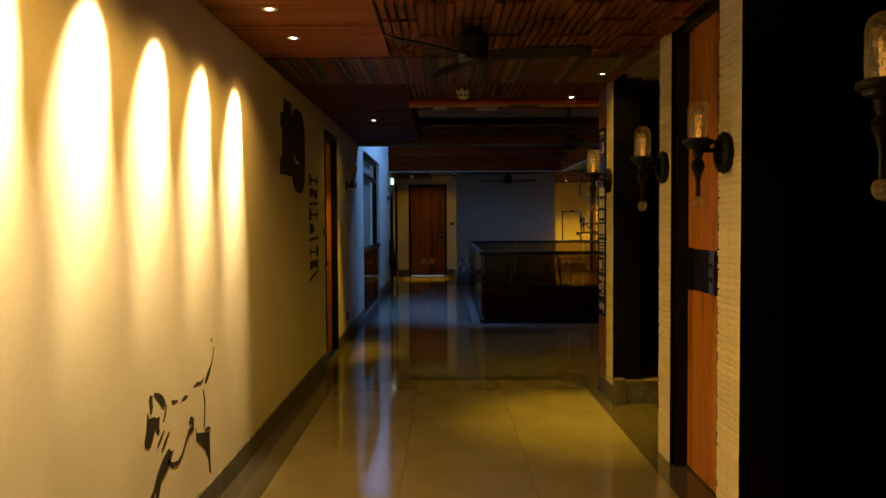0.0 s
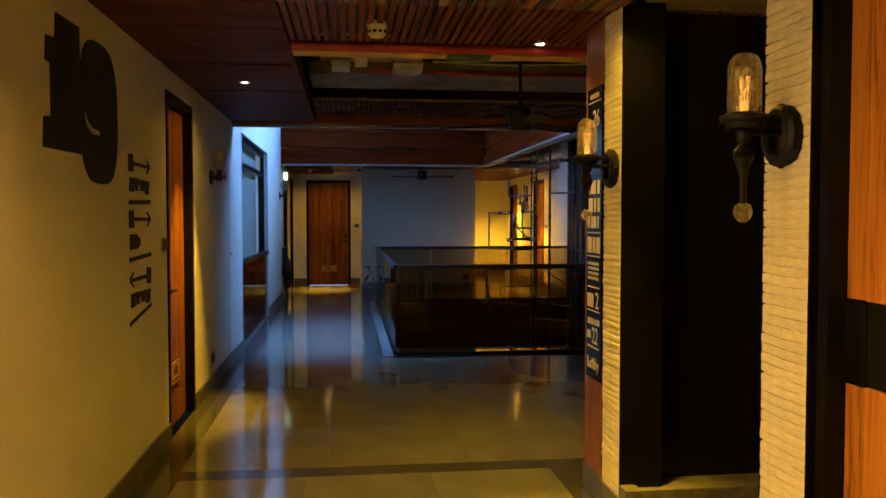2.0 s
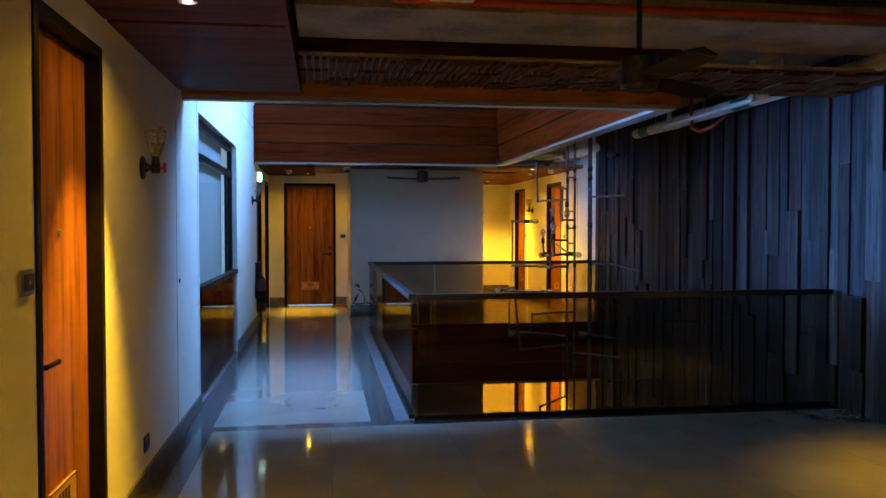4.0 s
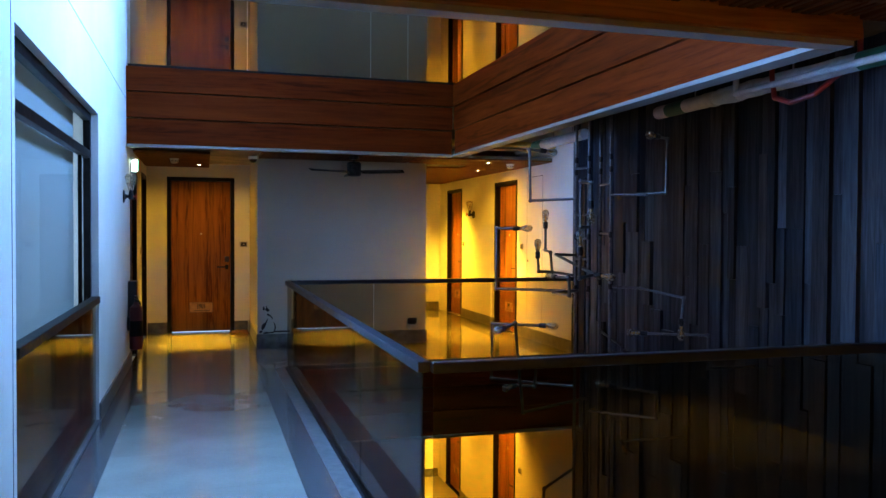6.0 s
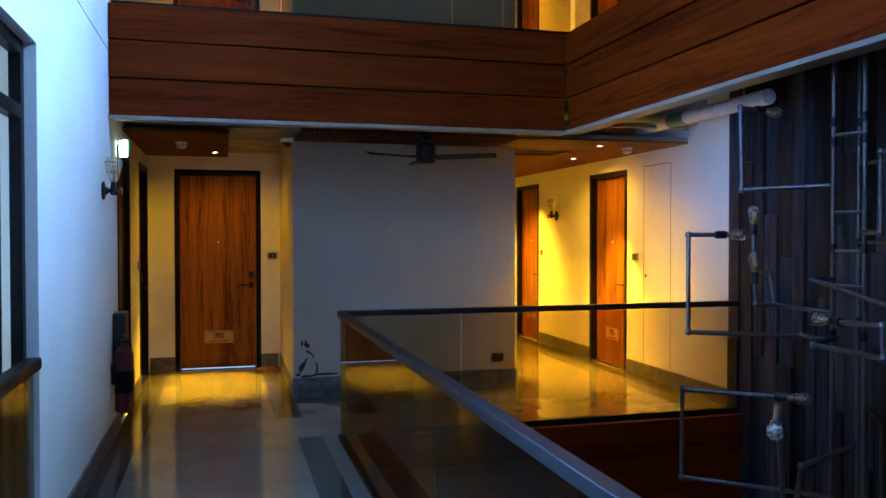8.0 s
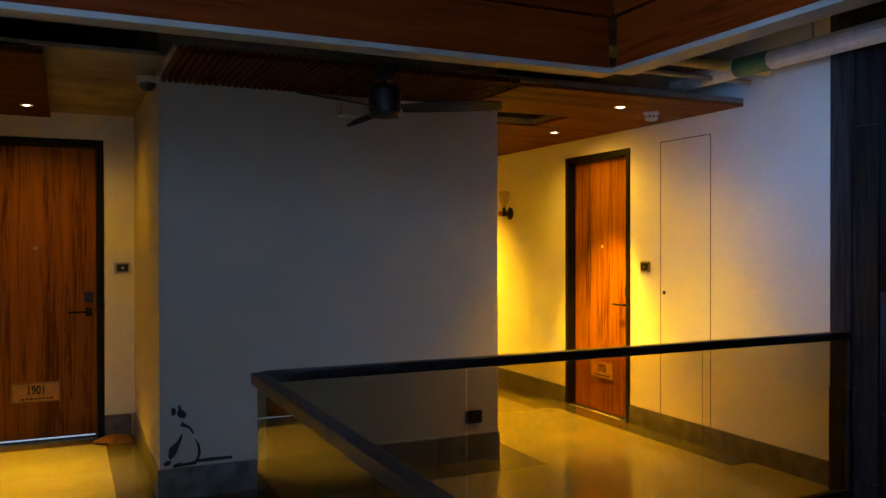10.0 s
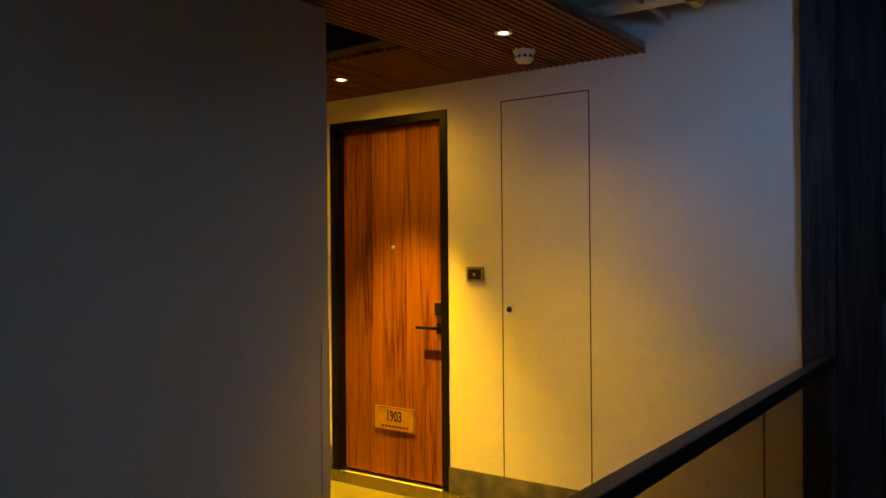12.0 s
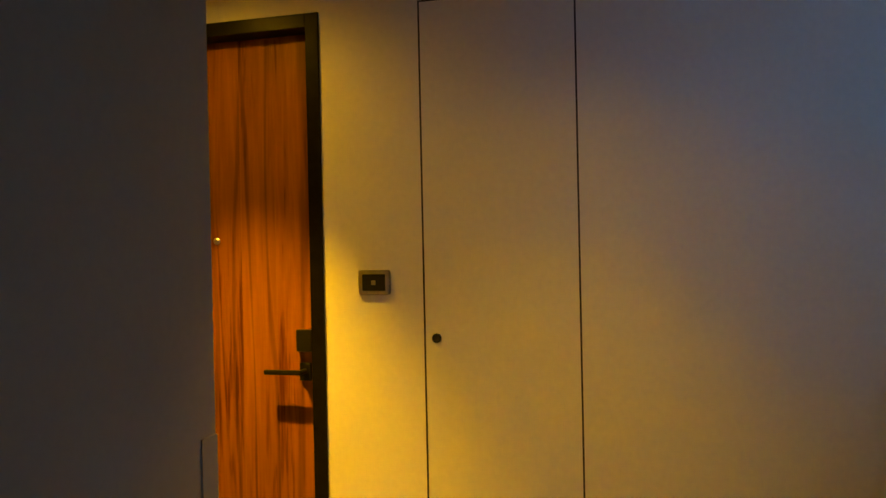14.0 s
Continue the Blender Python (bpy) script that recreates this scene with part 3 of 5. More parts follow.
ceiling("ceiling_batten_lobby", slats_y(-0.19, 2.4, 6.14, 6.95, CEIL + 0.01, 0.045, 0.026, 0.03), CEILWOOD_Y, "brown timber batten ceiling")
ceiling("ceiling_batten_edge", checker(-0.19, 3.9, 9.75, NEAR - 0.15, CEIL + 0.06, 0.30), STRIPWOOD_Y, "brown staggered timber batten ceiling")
ceiling("ceiling_backing", [(LX, RX + 0.1, -2.2, 6.13, CEIL + 0.045, CEIL + 0.07), (-0.19, 2.4, 6.14, 6.95, CEIL + 0.06, CEIL + 0.08), (-0.19, 3.9, 9.75, NEAR - 0.15, CEIL + 0.10, CEIL + 0.12), (RX + 0.1, 2.75, -2.2, 6.4, CEIL + 0.02, CEIL + 0.05)], CONCRETE, "dark backing above the battens")
HOLE = (2.60, 3.20, 17.92, 18.43)    # a panel is missing here
far_slats = []
for r in slats_x(2.3, WX - 0.003, 17.07, END, 2.345, 0.036, 0.021, 0.02):
    if HOLE[2] < r[2] < HOLE[3]:
        far_slats += [(r[0], HOLE[0], *r[2:]), (HOLE[1], r[1], *r[2:])]
    else:
        far_slats.append(r)
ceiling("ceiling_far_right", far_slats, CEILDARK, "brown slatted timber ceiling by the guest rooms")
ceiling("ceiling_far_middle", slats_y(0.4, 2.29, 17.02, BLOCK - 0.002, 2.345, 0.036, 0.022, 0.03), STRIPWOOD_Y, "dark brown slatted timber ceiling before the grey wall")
ceiling("ceiling_far_backing", [(0.386, 2.538, 17.07, BLOCK - 0.002, 2.376, 2.40), (2.54, WX - 0.003, 17.07, HOLE[2], 2.366, 2.40), (2.54, HOLE[0], HOLE[2], HOLE[3], 2.366, 2.40), (HOLE[1], WX - 0.003, HOLE[2], HOLE[3], 2.366, 2.40), (2.54, WX - 0.003, HOLE[3], END, 2.366, 2.40), (LX + 0.002, 0.384, 17.4, BACK1, 2.40, 2.42)], CONCRETE, "dark backing above the slats")
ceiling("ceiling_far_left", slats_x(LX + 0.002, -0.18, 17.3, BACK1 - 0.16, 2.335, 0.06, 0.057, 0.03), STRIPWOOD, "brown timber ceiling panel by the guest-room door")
for k in (-1, 1):
    ceiling("ceiling_storey", [(LX + 0.002, WX - 0.003, 16.62, END, k * RISE + 2.40, k * RISE + 2.44)], CEILWOOD, "brown timber ceiling of the next storey")

# services in the open ceiling
def run_pipe(name, pts, r, mat, label, bands=()):
    bms = [tube(a, b, r, 14) for a, b in zip(pts, pts[1:])]
    bms += [lathe([(0, -r), (r * 0.7, -r * 0.75), (r * 1.02, 0), (r * 0.7, r * 0.75), (0, r)], 12, Matrix.Translation(p)) for p in pts[1:-1]]
    ob = tagged(part(name, merge(bms), mat, smooth=False), label, "pipe")
    for y0, y1, m in bands:
        x, z = pts[0][0], pts[0][2]
        part("band", tube((x, y0, z), (x, y1, z), r * 1.04, 16), m, ob, "green tape band")
    return ob


white = run_pipe("white_pipe", [(3.62, 9.6, 2.52), (3.62, 13.96, 2.52)], 0.056, PVC, "white lagged pipe with green bands under the slab", [(11.35, 11.65, GREEN), (13.53, 13.79, GREEN), (10.4, 10.6, GREEN)])
corner = run_pipe("white_pipe", [(3.62, 15.4, 2.50), (3.62, 17.3, 2.50)], 0.058, PVC, "short white lagged pipe with a green band at the atrium corner", [(16.48, 16.74, GREEN)])
for y in (15.7, 16.2):
    part("hanger_rod", tube((3.62, y, 2.53), (3.62, y, 2.92), 0.006, 8), STEEL, corner, "thin steel hanger rod")
for y in (10.9, 12.25, 13.4):
    part("hanger_rod", tube((3.62, y, 2.55), (3.62, y, 2.92), 0.006, 8), STEEL, white, "thin steel hanger rod")
for y0, y1, r in ((11.8, 12.6, 0.060), (12.6, 13.05, 0.064), (13.05, 13.3, 0.059)):
    part("lagging", merge([tube((3.62, y0 + (y1 - y0) * i / 4, 2.52 + 0.004 * math.sin(5 * y0 + 2 * i)), (3.62, y0 + (y1 - y0) * (i + 1) / 4, 2.52 + 0.004 * math.sin(5 * y0 + 2 * i + 2)), r + 0.003 * math.sin(9 * y0 + 4 * i), 16) for i in range(4)]), PVC, white, "lumpy white lagging")
run_pipe("small_white_pipe", [(3.42, 11.0, 2.79), (3.42, 11.0, 2.46), (3.42, 12.6, 2.46), (3.42, 12.6, 2.9)], 0.022, PVC, "thin white pipe under the slab")
run_pipe("red_pipe", [(3.55, 12.38, 2.80), (3.55, 12.38, 2.55), (3.55, 12.35, 2.40), (3.56, 12.20, 2.345), (3.60, 12.02, 2.375), (3.80, 11.85, 2.60), (3.80, 11.85, 2.85)], 0.018, RED, "red sprinkler pipe loop under the slab")
run_pipe("sprinkler_pipe", [(-0.2, 7.55, 2.58), (3.9, 7.55, 2.58)], 0.028, RED, "dull red sprinkler pipe in the open ceiling")
for y, r, z, m in ((7.32, 0.02, 2.7, PVC), (7.7, 0.035, 2.72, DUST), (8.0, 0.02, 2.66, PVC), (8.5, 0.03, 2.74, DUST), (9.0, 0.02, 2.68, IRON)):
    run_pipe("ceiling_conduit", [(-0.25, y, z), (3.95, y, z)], r, m, "dusty conduit in the open ceiling")
tray = thing("cable_tray", "yellow lagged cable tray with a green tape band", "cable tray")
part("channel", box(-0.19, 2.38, 7.03, 7.16, 2.325, 2.415, 0.01), YELLOW, tray)
part("band", box(0.67, 0.93, 7.024, 7.166, 2.320, 2.420, 0.01), GREEN, tray, "green tape band")
duct = thing("air_duct", "dusty metal air duct in the open ceiling", "duct")
part("body", box(-0.1, 0.5, 7.70, 9.2, 2.66, 2.86, 0.01), DUST, duct)
for i, y in enumerate((7.8, 8.2, 8.6)):
    part("flange", box(-0.12, 0.52, y, y + 0.03, 2.64, 2.87, 0.004), DUST, duct)

beam = thing("ceiling_beam", "rough concrete downstand beam crossing the open ceiling", "beam")
part("body", box(-0.19, 4.03, 9.02, 9.74, 2.56, 2.90, 0.008), CONCRETE, beam)
for x, w, z in ((0.00, 0.13, 2.50), (0.17, 0.09, 2.54), (0.45, 0.21, 2.49)):
    d = thing("duct_drop", "dusty pale sheet-metal duct drop under the slab", "duct", "duct drops")
    part("body", box(x, x + w, 8.42, 8.62, z, 2.9, 0.006), PVC, d)
    part("collar", box(x - 0.012, x + w + 0.012, 8.41, 8.63, z + 0.05, z + 0.07, 0.003), DUST, d)
run_pipe("sprinkler_pipe", [(0.30, 8.80, 2.545), (3.9, 8.80, 2.545)], 0.019, RED, "dull red sprinkler pipe under the concrete beam")
run_pipe("sprinkler_drop", [(0.66, 8.46, 2.66), (0.60, 8.62, 2.545), (0.60, 8.80, 2.545)], 0.014, RED, "short bent red sprinkler pipe")
for j, z in enumerate((2.575, 2.60, 2.63)):
    pts = [(0.75 + 0.3 * i, 8.50 + 0.06 * j, z - 0.018 * math.sin(i * 0.9 + j * 1.7)) for i in range(11)]
    ob = thing("ceiling_cable", "thin pale cable sagging under the slab", "cable", "ceiling cables")
    part("run", merge([tube(a, b, 0.007, 8) for a, b in zip(pts, pts[1:])]), PVC, ob)
for x in (0.75, 1.6, 2.45, 3.3):
    h = thing("pipe_hanger", "thin threaded-rod hanger with a pipe clip", "hanger", "pipe hangers")
    part("rod", tube((x, 7.55, 2.60), (x, 7.55, 2.90), 0.005, 8), STEEL, h)
    part("clip", box(x - 0.012, x + 0.012, 7.515, 7.585, 2.545, 2.552), STEEL, h)
run_pipe("red_main", [(-0.19, 6.990, 2.350), (2.4, 6.990, 2.350)], 0.026, RED, "dark red sprinkler main along the batten ceiling")
for x, w in ((0.02, 0.09), (0.17, 0.05), (0.42, 0.07), (1.18, 0.04), (2.05, 0.08)):
    h = thing("duct_strap", "dusty sheet-metal hanger strap under the slab", "hanger", "hanger straps")
    part("strap", boxes([(x, x + w, 7.285, 7.30, 2.46, 2.9), (x, x + w, 7.285, 7.40, 2.45, 2.46)]), DUST, h)
for j, z in enumerate((2.56, 2.60, 2.645, 2.68)):
    run_pipe("ceiling_conduit", [(0.55 + 0.1 * j, 7.40 + 0.05 * j, z), (3.9, 7.40 + 0.05 * j, z)], 0.011, DUST, "thin dusty conduit in the open ceiling")
bundle = thing("cable_bundle", "sagging bundle of dusty pale cables in the open ceiling", "cables")
for j in range(5):
    pts = [(-0.2 + 0.35 * i, 7.80 + 0.03 * j + 0.02 * math.sin(i + j), 2.70 - 0.035 * math.sin(i * 1.1 + j) - 0.02 * j) for i in range(12)]
    part("cable", merge([tube(a, b, 0.008, 8) for a, b in zip(pts, pts[1:])]), PVC if j % 2 else DUST, bundle)
lagged = run_pipe("lagged_pipe", [(-0.9, 16.78, 2.52), (3.9, 16.78, 2.52)], 0.035, YELLOW, "yellow lagged pipe behind the atrium edge")
conduit = run_pipe("grey_conduit", [(-0.9, 16.92, 2.47), (3.9, 16.92, 2.47)], 0.016, DUST, "grey conduit behind the atrium edge")
for x in (0.2, 1.6, 3.0):
    part("hanger_rod", tube((x, 16.78, 2.54), (x, 16.78, 2.92), 0.005, 8), STEEL, lagged, "thin steel hanger rod")
    part("hanger_rod", tube((x + 0.15, 16.92, 2.48), (x + 0.15, 16.92, 2.92), 0.005, 8), STEEL, conduit, "thin steel hanger rod")
joint = part("wall_joint", boxes([(LX, LX + 0.0012, 10.6, 16.48, 2.803, 2.808)]), INK)
tagged(joint, "fine dark joint line in the white wall", "trim", kind="structure")

# ---------- doors ----------
def door(m, w, h, number="", lock_side=1, label="", recess=0.066, gap=0.0, plate=True):
    """A guest-room door that faces -y about the middle of its threshold; the wall's face is y = 0."""
    d = thing("guest_room_door", label, "door", "guest-room doors", m)
    fr, lw = 0.05, w / 2
    part("frame", boxes([(-lw, -lw + fr, -0.008, 0.19, 0, h), (lw - fr, lw, -0.008, 0.19, 0, h), (-lw + fr, lw - fr, -0.008, 0.19, h - fr, h)], 0.003), FRAME, d, "dark stained door frame")
    x0, x1 = -lw + fr + 0.003, lw - fr - 0.003
    leaf = part("leaf", box(x0, x1, recess + 0.003, recess + 0.045, 0.006 + gap, h - fr - 0.004, 0.002), DOORWOOD, d, "orange-brown wood veneer door leaf")
    cuts = [x0, x0 + 0.09, x0 + 0.24, x0 + 0.355, x0 + 0.505, x0 + 0.645, x1]
    for a, b in zip(cuts, cuts[1:]):
        part("veneer_board", box(a + 0.0004, b - 0.0004, recess, recess + 0.003, 0.006 + gap, h - fr - 0.004), DOORWOOD, leaf)
    s = lock_side
    x = s * (lw - fr - 0.055)
    f = recess
    part("lock_box", box(x - 0.03, x + 0.03, f - 0.022, f, 1.005, 1.085, 0.006), BLACKPLASTIC, leaf, "black card lock")
    lever = [box(x - 0.022, x + 0.022, f - 0.014, f, 0.90, 0.965, 0.005), tube((x, f - 0.01, 0.935), (x, f - 0.055, 0.935), 0.010), box(min(x, x - s * 0.135) - 0.006, max(x, x - s * 0.135) + 0.006, f - 0.062, f - 0.046, 0.926, 0.944, 0.005)]
    part("handle", merge(lever), LAMPIRON, leaf, "black lever handle")
    part("peephole", lathe([(0.013, 0), (0.013, 0.006), (0.008, 0.010), (0.006, 0.006)], 16, along((0, f, 1.41), (0, f - 1, 1.41))), STEEL, leaf, "small metal peephole ring")
    if plate:
        pl = part("number_plate", box(-0.16, 0.16, f - 0.010, f, 0.285, 0.43, 0.003), BRASS, d, "pale wooden number plate with black print")
        face = pose(0, f - 0.0102, 0.372, 90, 0, 0)
        bits = [box(-0.157, 0.157, f - 0.0115, f - 0.0095, 0.287, 0.2905), box(-0.157, 0.157, f - 0.0115, f - 0.0095, 0.4245, 0.428), box(-0.157, -0.1535, f - 0.0115, f - 0.0095, 0.2905, 0.4245), box(0.1535, 0.157, f - 0.0115, f - 0.0095, 0.29, 0.425)]
        bits += [box(-0.095 + i * 0.027, -0.095 + i * 0.027 + 0.019, f - 0.0115, f - 0.0095, 0.306, 0.318) for i in range(8)]
        if number:
            bits.append(lettering(number, 0.090, 0.001, face, 0.70, 0.0026))
        else:
            bits += [box(-0.07 + i * 0.038, -0.07 + i * 0.038 + 0.024, f - 0.0115, f - 0.0095, 0.345, 0.40) for i in range(4)]
        part("print", merge(bits), INK, pl, "black printed number")
    return d


door(facing((-0.745 + 0.172) / 2, BACK1, 0, 0), 0.917, 2.21, "1901", 1, "closed orange-brown guest-room door with plate 1901", gap=0.012)
door(facing(WX, sum(D3) / 2, 0, -90), D3[1] - D3[0], 2.2, "1903", 1, "closed orange-brown guest-room door with plate 1903")
door(facing(WX, sum(D2) / 2, 0, -90), D2[1] - D2[0], 2.2, "", 1, "closed orange-brown guest-room door further along the corridor")
door(facing(LX, sum(DL) / 2, 0, 90), DL[1] - DL[0], 2.215, "", -1, "closed orange-brown guest-room door beside the wall signs", recess=0.055)
door(facing(LX, sum(D4) / 2, 0, 90), D4[1] - D4[0], 2.2, "", 1, "closed guest-room door beside the fire extinguisher")
for k in (-1, 1):
    door(facing((-0.745 + 0.172) / 2, BACK1, k * RISE, 0), 0.917, 2.21, "", 1, "closed guest-room door on the next storey")
    door(facing(WX, sum(D3) / 2, k * RISE, -90), D3[1] - D3[0], 2.2, "", 1, "closed guest-room door on the next storey")
    door(facing(WX, sum(D2) / 2, k * RISE, -90), D2[1] - D2[0], 2.2, "", 1, "closed guest-room door on the next storey")
part("door_gap_light", box(-0.68, 0.11, BACK1 + 0.10, BACK1 + 0.11, 0.001, 0.016), GAP)
tagged(bpy.data.objects["door_gap_light"], "daylight shining under the guest-room door", "light gap")
for n, (x0, x1, y0, y1) in (("backing_1901", (-0.745, 0.172, BACK1 + 0.195, BACK1 + 0.24)), ("backing_1903", (WX + 0.195, WX + 0.24, D3[0], D3[1])), ("backing_corridor", (WX + 0.195, WX + 0.24, D2[0], D2[1])),
                            ("backing_left", (LX - 0.24, LX - 0.195, DL[0], DL[1])), ("backing_far_left", (LX - 0.24, LX - 0.195, D4[0], D4[1])), ("backing_riser", (LX - 0.24, LX - 0.195, 16.95, 17.75))):
    for z in ((-RISE, 0, RISE) if "left" not in n and "riser" not in n else (0,)):
        structure("wall_" + n, box(x0, x1, y0, y1, z, z + 2.3), FRAME, "dark room behind a closed door", "wall")

riser = thing("riser_cupboard", "black framed riser cupboard door in the white wall", "cupboard", m=facing(LX, 17.35, 0, 90))
part("frame", boxes([(-0.40, -0.34, -0.01, 0.18, 0, 2.18), (0.34, 0.40, -0.01, 0.18, 0, 2.18), (-0.34, 0.34, -0.01, 0.18, 2.12, 2.18)], 0.003), FRAME, riser)
part("door_leaf", box(-0.338, 0.338, 0.02, 0.06, 0.01, 2.118, 0.002), BLACK, riser)

# flush service doors: only a groove and a lock show
def flush_door(m, w, h, lock_x, label):
    d = thing("flush_door", label, "service door", m=m)
    g = 0.006
    part("groove", boxes([(-w / 2 - g, -w / 2, -0.0012, 0.0, 0, h + g), (w / 2, w / 2 + g, -0.0012, 0.0, 0, h + g), (-w / 2, w / 2, -0.0012, 0.0, h, h + g)]), INK, d, "thin dark gap round the panel")
    part("lock", lathe([(0.016, 0), (0.016, 0.004), (0.012, 0.007), (0.005, 0.007)], 18, along((lock_x, 0, 1.066), (lock_x, -1, 1.066))), IRON, d, "small round dark lock")
    return d


flush_door(facing(WX, (17.377 + 17.894) / 2, 0, -90), 0.517, 2.198, -0.22, "flush white-painted service door with a small lock")
flush_door(facing(LX, 10.85, 0, 90), 0.92, 2.9, -0.37, "flush white-painted service panel beside the window")

# ---------- corridor window ----------
WY0, WY1 = WIN
win = tagged(new("window_1"), "dark-framed corridor window with a pale roller blind", "window", kind="structure")
fx = LX - 0.10
part("window_frame", boxes([(fx, fx + 0.05, WY0, WY0 + 0.05, 0.02, 2.33), (fx, fx + 0.05, WY1 - 0.06, WY1, 0.02, 2.33), (fx, fx + 0.05, WY0 + 0.05, WY1 - 0.06, 2.27, 2.33), (fx, fx + 0.05, WY0 + 0.05, WY1 - 0.06, 1.99, 2.05),
                            (fx, fx + 0.05, WY0 + 0.05, WY1 - 0.06, 0.86, 0.92), (fx, fx + 0.05, WY0 + 0.05, WY1 - 0.06, 0.02, 0.06), (fx + 0.002, fx + 0.030, 13.855, 13.880, 0.06, 1.99)], 0.004), FRAME, win, "dark aluminium window frame")
part("pane", box(fx + 0.012, fx + 0.018, WY0 + 0.05, WY1 - 0.06, 2.05, 2.27), WINDOWGLASS, win)
part("pane", box(fx + 0.012, fx + 0.018, WY0 + 0.05, 13.855, 0.92, 1.99), WINDOWGLASS, win)
part("pane", box(fx + 0.012, fx + 0.018, 13.880, WY1 - 0.06, 0.92, 1.99), WINDOWGLASS, win)
part("pane", box(fx + 0.012, fx + 0.018, WY0 + 0.05, WY1 - 0.06, 0.06, 0.86), RAILGLASS, win, "dark tinted lower pane")
blind = tagged(part("roller_blind", box(fx - 0.055, fx - 0.05, WY0 - 0.01, WY1 - 0.17, 0.80, 2.33), BLIND), "pale translucent roller blind drawn behind the window", "blind")
part("spandrel", box(fx - 0.13, fx - 0.10, WY0 - 0.01, WY1 + 0.01, 0.0, 0.80), BLACK, blind, "dark lining below the blind")
rail = tagged(part("window_rail", box(LX - 0.052, LX + 0.012, WY0 + 0.003, WY1 - 0.003, 0.905, 0.955, 0.006), FRAME), "dark steel guard rail across the window", "rail")
part("pane", box(LX - 0.03, LX - 0.02, WY0 + 0.004, WY1 - 0.02, 0.03, 0.904), RAILGLASS, rail, "tinted guard glass")
structure("window_sill", box(LX - T, LX, WY0, WY1, -0.01, 0.018), SKIRT, "dark granite window sill at floor level", "sill")
structure("wall_window_outside", boxes([(LX - 1.3, LX - 1.25, 10.4, 15.2, -0.2, 3.2), (LX - 1.3, LX - T, 10.35, 10.4, -0.2, 3.2), (LX - 1.3, LX - T, 15.2, 15.25, -0.2, 3.2), (LX - 1.3, LX - T, 10.4, 15.2, 3.2, 3.25), (LX - 1.3, LX - T, 10.4, 15.2, -0.25, -0.2)]), TRIM,
          "pale light well outside the window", "wall")

# ---------- glass balustrades ----------
def balustrade(name, a, b, z=0.0, seams=(), rail=True, label="tinted glass balustrade with a dark steel handrail"):
    ob = tagged(new(name), label, "balustrade", "balustrades round the void")
    (x0, y0), (x1, y1) = a, b
    along_x = abs(x1 - x0) > abs(y1 - y0)
    if along_x:
        cuts = [x0, *seams, x1]
        for p, q in zip(cuts, cuts[1:]):
            part("pane", box(p + 0.004, q - 0.004, y0 - 0.006, y0 + 0.006, z - 0.10, z + 0.893), RAILGLASS if rail else UPPERGLASS, ob)
        if rail:
            part("handrail", boxes([(x0 - 0.006, x1, y0 - 0.026, y0 + 0.026, z + 0.888, z + 0.933)], 0.006), RAILSTEEL, ob, "dark steel handrail")
        part("shoe", box(x0 - 0.02, x1, y0 - 0.022, y0 + 0.022, z - 0.11, z + 0.03, 0.004), FRAME, ob, "dark metal base channel")
    else:
        cuts = [y0, *seams, y1]
        for p, q in zip(cuts, cuts[1:]):
            part("pane", box(x0 - 0.006, x0 + 0.006, p + 0.004, q - 0.004, z - 0.10, z + 0.893), RAILGLASS if rail else UPPERGLASS, ob)
        if rail:
            part("handrail", box(x0 - 0.026, x0 + 0.026, y0 - 0.026, y1 + 0.026, z + 0.888, z + 0.933, 0.005), RAILSTEEL, ob, "dark steel handrail")
        part("shoe", box(x0 - 0.022, x0 + 0.022, y0, y1, z - 0.11, z + 0.03, 0.004), FRAME, ob, "dark metal base channel")
    return ob


GX = 0.597
balustrade("glass_balustrade", (GX, NEAR + 0.035), (GX, RAIL - 0.035), seams=(12.1, 13.5, 14.9))
balustrade("glass_balustrade", (GX + 0.035, NEAR), (WX + 0.03, NEAR), seams=(1.75, 2.9))
balustrade("glass_balustrade", (GX + 0.035, RAIL), (WX, RAIL), seams=(1.525, 2.885))
balustrade("glass_balustrade", (LX + 0.03, FAR + 0.10), (2.58, FAR + 0.10), RISE, seams=(0.2, 1.55, 1.98), rail=False, label="frameless glass balustrade on the storey above")
balustrade("glass_balustrade", (2.60, NEAR + 0.05), (2.60, FAR + 0.05), RISE, seams=(12.2, 13.7, 15.1), rail=False, label="frameless glass balustrade on the storey above")

# ---------- downlights ----------
def downlight(x, y, z, target, watts, degrees=75, blend=0.7, colour=WARM, lit=True, group="ceiling downlights"):
    d = thing("downlight", "small round recessed ceiling downlight, lit", "downlight", group, pose(x, y, z))
    part("ring", lathe([(0.022, 0.03), (0.025, -0.001), (0.036, -0.004), (0.040, 0.0), (0.040, 0.03)], 20, cap=False), PLASTIC, d, "pale bezel ring")
    part("lens", lathe([(0.001, -0.004), (0.014, -0.003), (0.023, 0.002)], 16, cap=False), LENS, d, "glowing lamp lens")
    if watts:
        spot("downlight_beam", (x, y, z - 0.008), target, watts, degrees, blend, colour)
    return d


